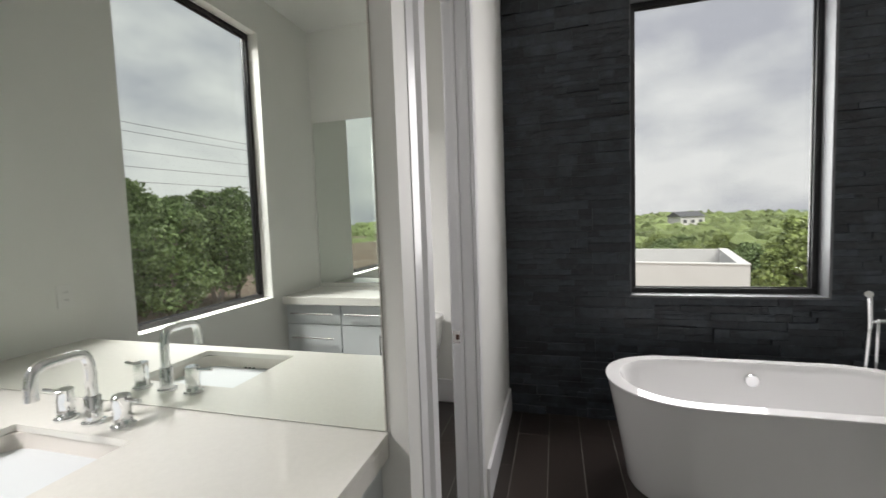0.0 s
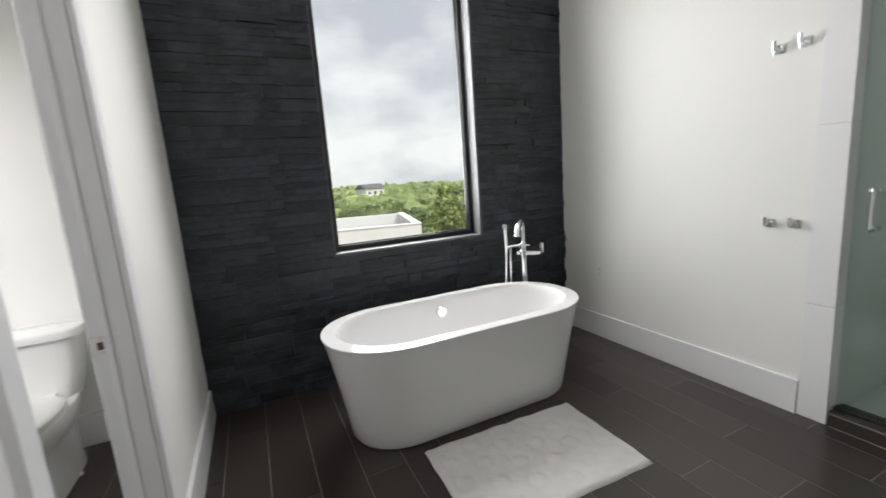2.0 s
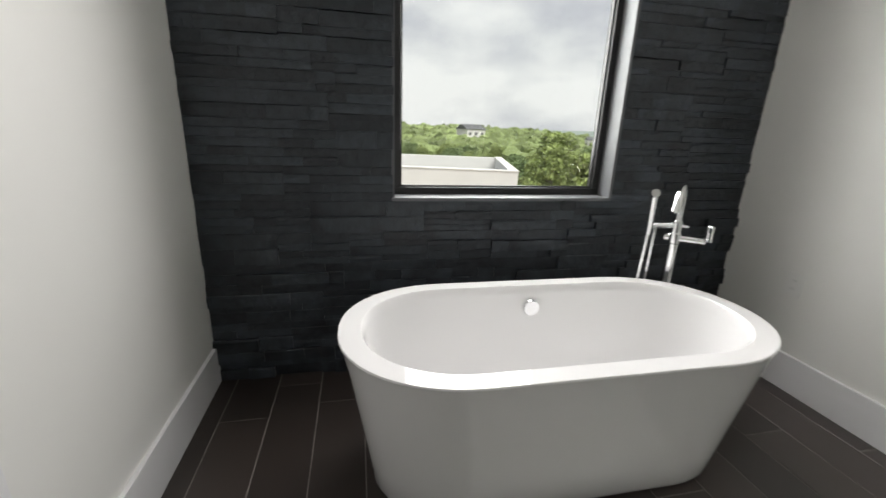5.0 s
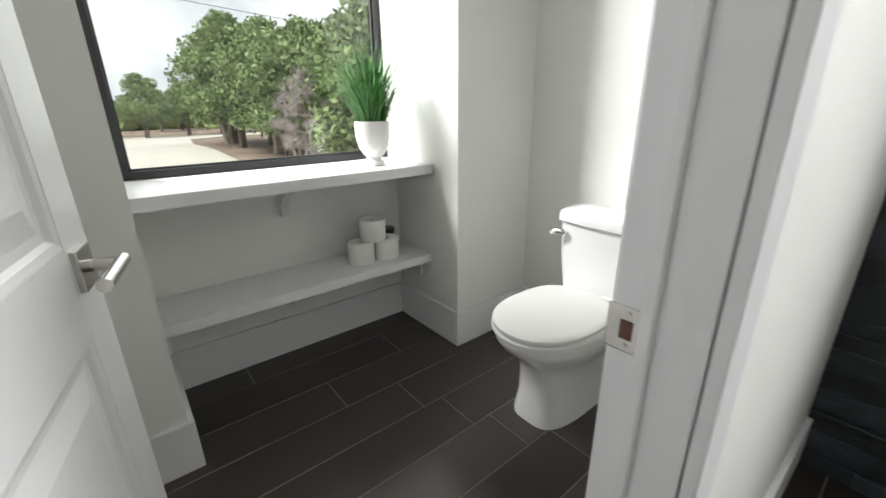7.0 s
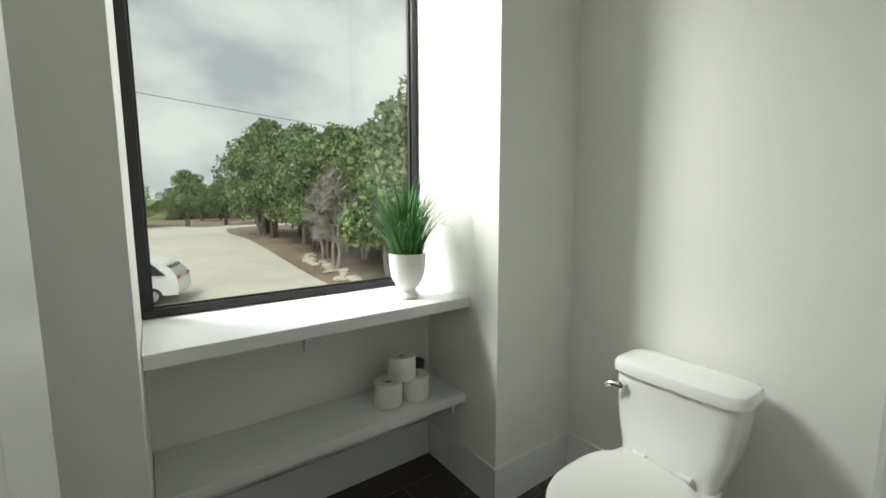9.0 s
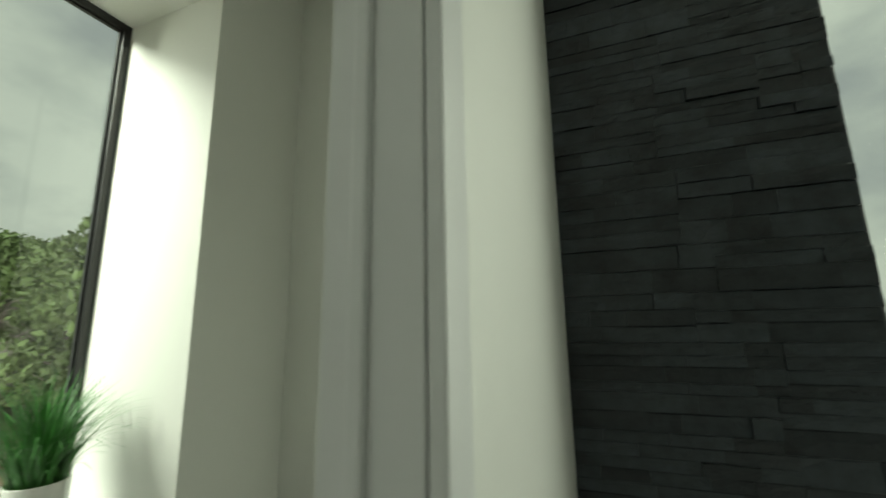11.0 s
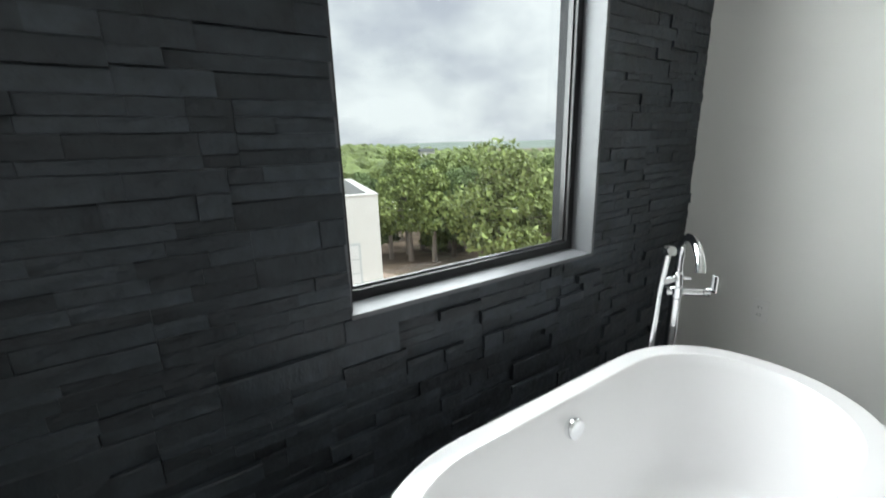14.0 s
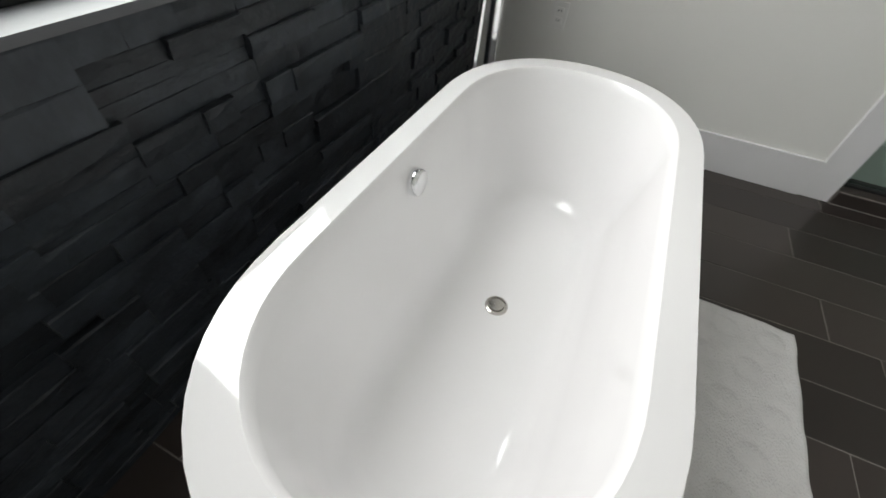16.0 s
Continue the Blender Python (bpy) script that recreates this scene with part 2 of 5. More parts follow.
structure("wall_slate_backing", boxes(
    (XL, WX0, 0.025, 0.24, 0, H), (WX1, XR + 0.12, 0.025, 0.24, 0, H),
    (WX0, WX1, 0.025, 0.24, 0, WZ0), (WX0, WX1, 0.025, 0.24, WZ1, H)), GROUT_DARK,
    "dark backing wall behind the ledger stone", "wall")
structure("wall_left", boxes(
    (XL - 0.115, XL, DY1, 0.024, 0, H), (XL - 0.115, XLN, YM, DY0, 0, H), (XL - 0.115, XL, DY0, DY1, DH, H)), WALL,
    "white painted wall with the toilet room doorway", "wall")
structure("wall_right", boxes((XR, XR + 0.12, SY, 0.024, 0, H)), WALL, "plain white painted wall beside the bathtub", "wall")
structure("wall_mirror", boxes((-2.2, XL - 0.115, YM, YM + 0.11, 0, H)), WALL, "white painted wall behind the vanity mirror", "wall")
structure("wall_back", boxes((-2.2, 4.4, YB - 0.12, YB, 0, H)), WALL, "white painted wall behind the second vanity", "wall")
NY = 0.075                     # wall behind the toilet
AY0, AY1 = -1.583, -0.411       # toilet alcove
PX = -1.282                   # front of the alcove piers
AB = -1.785                   # low wall at the back of the alcove
structure("wall_toilet_north", boxes((-2.2, XL - 0.115, NY, 0.24, 0, H)), WALL, "white painted wall behind the toilet", "wall")
structure("wall_toilet_pier", boxes((-1.935, PX, AY1, NY, 0, H)), WALL, "white painted pier beside the window alcove", "wall")
structure("wall_toilet_pier_south", boxes((-1.935, PX, YM + 0.11, AY0, 0, H)), WALL, "white painted pier beside the window alcove", "wall")
structure("wall_alcove_back", boxes((-1.935, AB, AY0, AY1, 0, 0.848)), WALL, "white painted low wall under the window shelf", "wall")
structure("wall_alcove_head", boxes((-1.935, PX, AY0, AY1, 2.985, H)), WALL, "white painted wall over the window alcove", "wall")
VY0, VY1, VZ0, VZ1 = -4.07, -2.895, 0.845, 3.05
structure("wall_outer", boxes(
    (-2.145, -2.0, VY1, YM, 0, H), (-2.145, -2.0, YB, VY0, 0, H), (-2.145, -2.0, VY0, VY1, 0, VZ0), (-2.145, -2.0, VY0, VY1, VZ1, H)), WALL,
    "white painted outer wall around the vanity window", "wall")
structure("floor_base", boxes((-2.2, 4.4, YB - 0.12, 0.24, -0.25, -0.0018)), GROUT, "dark grout bed of the tiled floor", "floor")
structure("ceiling", boxes((-2.2, 4.4, YB - 0.12, 0.24, H, H + 0.2)), CEIL, "plain white painted ceiling", "ceiling")


# window in the slate wall
def lining(name, axis, a0, a1, z0, z1, front, d1, t, material, label):
    """Four boards lining an opening; axis 'y' for a wall that faces y, 'x' for one that faces x."""
    root = tagged(new(name), label, "window lining", kind="structure")
    for nm, b in (("sill", (a0, a1, z0 - 0.002, z0 + t)), ("head", (a0, a1, z1 - t, z1 + 0.002)), ("jamb", (a0 - 0.002, a0 + t, z0 + t, z1 - t)), ("jamb", (a1 - t, a1 + 0.002, z0 + t, z1 - t))):
        d0 = front + 0.026 if nm == "jamb" and b[0] < a0 else front
        bb = (b[0], b[1], d0, d1, b[2], b[3]) if axis == "y" else (d0, d1, b[0], b[1], b[2], b[3])
        part(nm, boxes(bb), material, root)
    return root


def window(name, axis, a0, a1, z0, z1, d, t, label, depth=0.05, inner=1):
    root = tagged(new(name), label, "window", kind="structure")
    for nm, b in (("frame_bottom", (a0, a1, z0, z0 + t)), ("frame_top", (a0, a1, z1 - t, z1)), ("frame_side", (a0, a0 + t, z0 + t, z1 - t)), ("frame_side", (a1 - t, a1, z0 + t, z1 - t))):
        bb = (b[0], b[1], d, d + depth, b[2], b[3]) if axis == "y" else (d - depth, d, b[0], b[1], b[2], b[3])
        f = part(nm, boxes(bb, bevel=0.003), BLACK_METAL, root)
        # thin glazing bead in front of the pane
        s = 0.008
        if nm.startswith("frame_side"):
            q = (b[1], b[1] + s, b[2], b[3]) if b[0] == a0 else (b[0] - s, b[0], b[2], b[3])
        else:
            q = (a0 + t, a1 - t, b[3], b[3] + s) if b[2] == z0 else (a0 + t, a1 - t, b[2] - s, b[2])
        q2 = (q[0], q[1], d + 0.018, d + 0.03, q[2], q[3]) if axis == "y" else (d - 0.03, d - 0.018, q[0], q[1], q[2], q[3])
        part("glazing_bead", boxes(q2), BLACK_METAL, root)
    g = (a0 + t, a1 - t, d + 0.031, d + 0.037, z0 + t, z1 - t) if axis == "y" else (d - 0.037, d - 0.031, a0 + t, a1 - t, z0 + t, z1 - t)
    p = part("pane", boxes(g), PANE, root, "clear window glass")
    p.visible_shadow = False
    return root


lining("trim_slate_window", "y", WX0, WX1, WZ0, WZ1, -0.004, 0.155, 0.014, GREY_METAL, "grey metal lining of the window recess")
window("window_1", "y", WX0 + 0.014, WX1 - 0.014, WZ0 + 0.014, WZ1 - 0.014, 0.105, 0.035, "tall black-framed fixed window in the slate wall")
window("window_2", "x", AY0, AY1, 0.898, 2.984, XO + 0.03, 0.032, "tall black-framed fixed window above the alcove shelf")
window("window_3", "x", VY0, VY1, VZ0, VZ1, -2.09, 0.035, "tall black-framed fixed window between the vanities")


def strip(name, segs, label, category, material=TRIM):
    """A skirting or casing of several boards, each a mesh."""
    root = tagged(new(name), label, category, kind="structure")
    for nm, b in segs:
        part(nm, boxes(b, bevel=0.003), material, root)
    return root


BH, BT = 0.185, 0.017
strip("baseboard_left", [("board", (XL, XL + BT, DY1 + 0.115, 0.018, 0, BH))], "tall white baseboard along the wall", "baseboard")
strip("baseboard_right", [("board", (XR - BT, XR, -1.707, 0.018, 0, BH))], "tall white baseboard along the wall", "baseboard")
strip("baseboard_toilet", [
    ("board", (PX, XL - 0.12, NY - BT, NY, 0, BH)), ("board", (PX, PX + BT, AY1 - BT, NY - BT, 0, BH)),
    ("board", (AB + BT, PX, AY1 - BT, AY1, 0, BH)), ("board", (AB, AB + BT, AY0 + BT, AY1 - BT, 0, BH)),
    ("board", (AB + BT, PX, AY0, AY0 + BT, 0, BH)), ("board", (PX, PX + BT, YM + 0.13, AY0 + BT, 0, BH))],
    "tall white baseboard around the toilet room", "baseboard")


def casing_bar(y, s, face, out, prof):
    """A moulded board as high as the door, its section given as (distance from the opening, thickness)."""
    rings = [[(face + out * d, y + s * u, z) for u, d in prof] for z in (0, DH + 0.09)]
    return loft(rings)


def door_casing():
    root = tagged(new("trim_door_casing"), "white painted door casing with stepped profile", "door casing", kind="structure")
    narrow = [(-0.018, -0.010), (-0.018, 0.004), (-0.016, 0.006), (0.046, 0.006), (0.050, 0.003), (0.050, 0.0), (0.0005, 0.0), (0.0005, -0.010)]
    wide = [(0.005, 0.0), (0.005, 0.011), (0.010, 0.014), (0.070, 0.016), (0.076, 0.013), (0.090, 0.006), (0.138, 0.003), (0.140, 0.0)]
    back = [(0.006, 0.0), (0.006, 0.014), (0.010, 0.018), (0.075, 0.018), (0.080, 0.014), (0.082, 0.0)]
    for y, s in ((DY1, 1), (DY0, -1)):
        f = y - s * 0.018
        part("jamb", boxes((XL - 0.1165, XL - 0.013, min(y, f), max(y, f), 0, DH), bevel=0.002), TRIM, root)
        part("door_stop", boxes((XL - 0.082, XL - 0.066, min(f, f - s * 0.011), max(f, f - s * 0.011), 0, DH - 0.018), bevel=0.003), TRIM, root)
        part("casing", casing_bar(y, s, XL if s > 0 else XLN, 1, narrow if s > 0 else wide), TRIM, root)
        part("casing", casing_bar(y, s, XL - 0.115, -1, back), TRIM, root)
    x = XL
    part("head_jamb", boxes((x - 0.12, x + 0.004, DY0 + 0.018, DY1 - 0.018, DH - 0.018, DH)), TRIM, root)
    part("head_casing", boxes((x, x + 0.017, DY0 + 0.008, DY1 - 0.008, DH - 0.01, DH + 0.09), bevel=0.004), TRIM, root)
    part("head_casing", boxes((x - 0.132, x - 0.115, DY0 + 0.008, DY1 - 0.008, DH - 0.01, DH + 0.09), bevel=0.004), TRIM, root)
    st = part("strike_plate", boxes((x - 0.122, x - 0.0835, DY1 - 0.0205, DY1 - 0.017, 0.870, 0.928), bevel=0.0015), NICKEL, root, "satin nickel strike plate")
    part("strike_hole", boxes((x - 0.105, x - 0.090, DY1 - 0.0215, DY1 - 0.0200, 0.887, 0.911)), WOOD_HOLE, st, "bare wood latch hole")
    for dz in (0.878, 0.920):
        part("screw", rod((x - 0.097, DY1 - 0.0225, dz), (x - 0.097, DY1 - 0.02, dz), 0.003, 10), NICKEL, st)
    return root


door_casing()


# ---- bathtub ----
TX, TY = 1.390, -0.657


def bathtub():
    t = thing("bathtub", "glossy white acrylic freestanding oval bathtub on the dark floor", "bathtub", at=(TX, TY, 0))
    outer = [(0.650, 0.240, 0.004), (0.674, 0.262, 0.008), (0.685, 0.273, 0.03), (0.700, 0.290, 0.14), (0.732, 0.320, 0.32), (0.760, 0.348, 0.47), (0.782, 0.366, 0.560), (0.786, 0.370, 0.570), (0.784, 0.368, 0.576)]
    inner = [(0.712, 0.306, 0.578), (0.706, 0.300, 0.572), (0.700, 0.292, 0.535), (0.680, 0.272, 0.40), (0.652, 0.242, 0.25), (0.612, 0.210, 0.150), (0.575, 0.185, 0.118), (0.52, 0.15, 0.103), (0.44, 0.11, 0.098), (0.30, 0.06, 0.096)]
    part("shell", loft([stadium(z, a, b) for a, b, z in outer + inner]), ACRYLIC, t, "glossy white acrylic", True)
    part("overflow_cap", loft([[(0.013 + r * math.cos(a), 0.282 - d, 0.487 + r * math.sin(a)) for a in [2 * math.pi * i / 28 for i in range(28)]] for r, d in ((0.028, -0.03), (0.037, 0.0), (0.037, 0.014), (0.033, 0.021), (0.012, 0.023))]), CHROME, t, "round chrome overflow cap", True)
    part("drain", lathe([(0.036, 0.092), (0.036, 0.101), (0.030, 0.103), (0.029, 0.099), (0.024, 0.099), (0.022, 0.104), (0.006, 0.106)], 32, 0.033, 0.0), NICKEL, t, "round metal drain", True)
    return t


bathtub()


def tub_filler():
    px, py = 2.130, -0.300
    t = thing("tub_filler", "chrome floor-standing bath mixer tap beside the bathtub", "bath tap", at=(px, py, 0))
    part("floor_flange", lathe([(0.040, 0), (0.040, 0.012), (0.026, 0.018), (0.02, 0.02)], 28), CHROME, t, "", True)
    part("column", lathe([(0.022, 0.018), (0.022, 0.735), (0.026, 0.740), (0.026, 0.785), (0.022, 0.79), (0.022, 0.845), (0.017, 0.85), (0.012, 0.853)], 28), CHROME, t, "", True)
    part("spout", tube([(0, 0, 0.845), (0, 0, 0.93), (-0.010, -0.010, 0.975), (-0.045, -0.045, 1.008), (-0.095, -0.092, 1.003), (-0.135, -0.130, 0.965), (-0.150, -0.145, 0.925)], 0.0165, 16, 8), CHROME, t, "curved chrome spout", True)
    part("spout_tip", rod((-0.148, -0.143, 0.932), (-0.153, -0.148, 0.912), 0.0185), CHROME, t, "", True)
    part("valve_body", rod((-0.03, 0.03, 0.762), (0.072, -0.065, 0.762), 0.0185), CHROME, t, "", True)
    part("valve_cap", rod((0.074, -0.067, 0.762), (0.092, -0.084, 0.762), 0.0175), CHROME, t, "", True)
    part("lever", boxes((0.078, 0.094, -0.118, -0.092, 0.768, 0.842), bevel=0.004), CHROME, t, "flat chrome lever handle")
    part("lever_arm", rod((0.084, -0.078, 0.775), (0.086, -0.108, 0.778), 0.009), CHROME, t, "", True)
    part("diverter", rod((0.0, 0.0, 0.822), (0.035, -0.033, 0.822), 0.007), CHROME, t, "", True)
    part("cradle_arm", rod((0.0, 0.0, 0.822), (-0.105, 0.012, 0.822), 0.0135), CHROME, t, "", True)
    part("cradle", tube([(-0.100, 0.010, 0.822), (-0.128, 0.004, 0.822), (-0.150, -0.008, 0.818)], 0.011), CHROME, t, "", True)
    part("hand_shower", tube([(-0.152, -0.006, 0.785), (-0.156, -0.012, 0.84), (-0.172, -0.030, 0.94), (-0.180, -0.040, 0.99)], lambda u: 0.011 + 0.006 * u, 16), CHROME, t, "slim chrome hand shower", True)
    part("spray_head", rod((-0.176, -0.034, 0.972), (-0.190, -0.058, 0.982), 0.018), CHROME, t, "", True)
    part("hose", tube([(-0.152, -0.006, 0.79), (-0.158, 0.0, 0.62), (-0.175, 0.01, 0.32), (-0.165, 0.03, 0.13), (-0.125, 0.04, 0.10), (-0.105, 0.03, 0.30), (-0.105, 0.018, 0.60), (-0.103, 0.014, 0.815)], 0.0085, 12, 8), CHROME, t, "ribbed chrome hose", True)
    return t


tub_filler()


def rug():
    t = thing("bath_rug", "plush white cotton bath rug with tufted dots on the floor", "bath rug", at=(1.420, -1.288, 0))
    bm = bmesh.new()
    nx, ny, w, d = 90, 58, 0.885, 0.58
    top = []
    for j in range(ny + 1):
        row = []
        for i in range(nx + 1):
            u, v = i / nx * 2 - 1, j / ny * 2 - 1
            x, y = u * w / 2, v * d / 2
            e = min(1 - abs(u), (1 - abs(v)) * d / w)
            z = 0.017 * min(1, (max(e, 0) / 0.035)) ** 0.5 + 0.002
            x += 0.006 * noise.noise(Vector((y * 9, 3.1, 0))) * abs(u)
            y += 0.006 * noise.noise(Vector((x * 9, 7.7, 0))) * abs(v)
            gx, gy = (x / 0.145) % 1 - 0.5, (y / 0.14 + 0.5 * (math.floor(x / 0.145) % 2)) % 1 - 0.5
            r = math.hypot(gx, gy) * 0.14
            z += (0.007 * math.exp(-(r / 0.027) ** 2) - 0.004 * math.exp(-((r - 0.043) / 0.010) ** 2)) * (1 if e > 0.08 else 0)
            z += 0.004 * noise.noise(Vector((x * 14, y * 14, 1)))+ 0.002 * noise.noise(Vector((x * 60, y * 60, 4)))
            row.append(bm.verts.new((x, y, max(z, 0.002))))
        top.append(row)
    for j in range(ny):
        for i in range(nx):
            bm.faces.new((top[j][i], top[j][i + 1], top[j + 1][i + 1], top[j + 1][i]))
    rim = top[0] + [r[-1] for r in top[1:]] + top[-1][-2::-1] + [r[0] for r in top[-2:0:-1]]
    low = [bm.verts.new((v.co.x, v.co.y, 0.0)) for v in rim]
    k = len(rim)
    for i in range(k):
        bm.faces.new((rim[i], low[i], low[(i + 1) % k], rim[(i + 1) % k]))
    bm.faces.new(low)
    part("tufted_top", bm, RUG, t, "", True)
    t.rotation_euler.z = radians(-2)
    return t


rug()


# ---- toilet room ----
def toilet():
    t = thing("toilet", "white porcelain one-piece toilet with its lid closed", "toilet", at=(-0.703, 0.010, 0))
    # the tank stands towards +y, the bowl towards -y
    ped = []
    for z, a, y0, y1, n in ((0.0, 0.122, -0.575, -0.01, 3.4), (0.02, 0.122, -0.575, -0.01, 3.4), (0.10, 0.114, -0.56, -0.01, 3.3), (0.22, 0.118, -0.565, -0.01, 3.1), (0.275, 0.142, -0.60, -0.01, 2.8), (0.33, 0.172, -0.665, -0.01, 2.4), (0.375, 0.184, -0.70, 0.0, 2.3), (0.395, 0.184, -0.70, 0.0, 2.3), (0.40, 0.178, -0.694, -0.005, 2.3)):
        ped.append(oval(0, (y0 + y1) / 2, z, a, (y1 - y0) / 2, n, 56))
    part("bowl", loft(ped), PORCELAIN, t, "", True)
    for nm, z0, z1, gap, lab in (("seat", 0.402, 0.420, 0.0, "white toilet seat"), ("lid", 0.423, 0.444, 0.002, "white closed toilet lid")):
        rs = []
        for z, ins in ((z0, 0.006), (z0 + 0.003, 0.0), (z1 - 0.008, 0.0), (z1 - 0.002, 0.008), (z1, 0.025)):
            ring = []
            for i in range(64):
                a = 2 * math.pi * i / 64
                c, s = math.cos(a), math.sin(a)
                ax = (0.185 - gap - ins) * math.copysign(abs(c) ** (2 / 2.15), c)
                ay = (0.245 - gap - ins) * math.copysign(abs(s) ** (2 / (2.1 if s < 0 else 3.4)), s)
                ring.append((ax, -0.465 + ay, z))
            rs.append(ring)
        part(nm, loft(rs), PLASTIC, t, lab, True)
    for sx in (-0.075, 0.075):
        part("hinge", rod((sx - 0.022, -0.213, 0.428), (sx + 0.022, -0.213, 0.428), 0.011), PLASTIC, t, "", True)
    tk = []
    for z, a, y0, y1 in ((0.38, 0.150, -0.215, 0.0), (0.44, 0.165, -0.205, 0.0), (0.52, 0.186, -0.196, 0.0), (0.62, 0.197, -0.192, 0.0), (0.695, 0.201, -0.192, 0.0)):
        tk.append(oval(0, (y0 + y1) / 2, z, a, (y1 - y0) / 2, 5.5, 56))
    part("tank", loft(tk), PORCELAIN, t, "", True)
    ld = []
    for z, g in ((0.693, 0.004), (0.697, 0.012), (0.722, 0.012), (0.734, 0.006), (0.742, -0.012), (0.745, -0.05)):
        ld.append(oval(0, -0.094, z, 0.203 + g, 0.098 + g, 5.0, 56))
    part("tank_lid", loft(ld), PORCELAIN, t, "glossy porcelain tank lid", True)
    fl = part("flush_lever", rod((-0.16, -0.19, 0.655), (-0.16, -0.212, 0.655), 0.013), CHROME, t, "chrome flush lever", True)
    part("lever_arm", tube([(-0.16, -0.213, 0.655), (-0.19, -0.216, 0.653), (-0.205, -0.222, 0.642)], lambda u: 0.008 + 0.003 * u), CHROME, fl, "", True)
    part("bolt_cap", lathe([(0.012, 0.0), (0.011, 0.012), (0.004, 0.017)], 16, 0.125, -0.24), PLASTIC, t, "", True)
    part("supply_valve", rod((-0.20, 0.02, 0.18), (-0.20, -0.06, 0.18), 0.011), CHROME, t, "chrome supply valve", True)
    part("supply_hose", tube([(-0.20, -0.05, 0.18), (-0.20, -0.055, 0.25), (-0.18, -0.06, 0.33), (-0.15, -0.06, 0.40)], 0.006), CHROME, t, "", True)
    return t


toilet()


def shelf(name, x0, x1, z0, z1, y0, y1, label, brackets):
    t = thing(name, label, "shelf", at=(x0, y0, z0))
    part("board", boxes((0, x1 - x0, 0, y1 - y0, 0, z1 - z0), bevel=0.003), TRIM, t)
    for y in brackets:
        bm = bmesh.new()
        prof = [(0.0, 0.0), (0.20, 0.0), (0.20, -0.02), (0.14, -0.035), (0.06, -0.07), (0.025, -0.12), (0.02, -0.16), (0.0, -0.16)]
        a = [bm.verts.new((px, y - y0 - 0.018, pz)) for px, pz in prof]
        b = [bm.verts.new((px, y - y0 + 0.018, pz)) for px, pz in prof]
        bm.faces.new(a)
        bm.faces.new(list(reversed(b)))
        for i in range(len(prof)):
            bm.faces.new((a[i], b[i], b[(i + 1) % len(prof)], a[(i + 1) % len(prof)]))
        bmesh.ops.translate(bm, vec=(AB - x0, 0, 0), verts=bm.verts)
        part("bracket", bm, TRIM, t)
    return t


def cleat():
    t = thing("shelf_cleat", "white painted cleat boards under the lower shelf", "shelf cleat", at=(AB + 0.001, AY0, 0.302))
    part("board", boxes((0, 0.019, 0.003, AY1 - AY0 - 0.003, 0, 0.094), bevel=0.002), TRIM, t)
    part("board", boxes((0.0195, 0.22, AY1 - AY0 - 0.020, AY1 - AY0 - 0.001, 0, 0.094), bevel=0.002), TRIM, t)
    part("board", boxes((0.0195, 0.22, 0.001, 0.020, 0, 0.094), bevel=0.002), TRIM, t)
    return t


cleat()
shelf("window_shelf", XO - 0.02, -1.457, 0.850, 0.896, AY0 + 0.002, AY1 - 0.002, "thick white window shelf across the alcove", (-1.03,))
shelf("lower_shelf", AB + 0.001, -1.484, 0.397, 0.438, AY0 + 0.002, AY1 - 0.002, "white lower shelf across the window alcove", (-1.03,))


def toilet_roll(loc, rot=0):
    t = thing("toilet_roll", "white toilet paper roll standing on the shelf", "toilet roll", "stacked toilet rolls", loc)
    prof = [(0.020, 0.002), (0.060, 0.0), (0.0625, 0.004), (0.0625, 0.100), (0.060, 0.104), (0.022, 0.103), (0.020, 0.095), (0.020, 0.004), (0.0199, 0.002)]
    k = 40
    part("paper", loft([[(r * (1 + 0.01 * math.sin(3 * a)) * math.cos(a), r * math.sin(a), z) for a in [2 * math.pi * i / k for i in range(k)]] for r, z in prof], False, False), PAPER, t, "", True)
    part("core", lathe([(0.0195, 0.003), (0.0195, 0.094)], 24), CARD, t, "cardboard core", True)
    t.rotation_euler.z = rot
    return t


SH = 0.439
for lx, ly, lz, r in ((-1.610, -0.745, SH, 0.3), (-1.600, -0.612, SH, 1.9), (-1.605, -0.678, SH + 0.105, 4.0)):
    toilet_roll((lx, ly, lz), r)


def candle_jar():
    t = thing("candle_jar", "small dark glass jar with a lid on the shelf", "jar", at=(-1.700, -0.545, SH))
    part("jar", lathe([(0.036, 0), (0.040, 0.004), (0.040, 0.085), (0.036, 0.092)], 28), DARK_PLASTIC, t, "dark green glass", True)
    part("lid", lathe([(0.041, 0.093), (0.043, 0.096), (0.043, 0.115), (0.040, 0.119), (0.01, 0.12)], 28), DARK_PLASTIC, t, "black lid", True)
    return t


candle_jar()


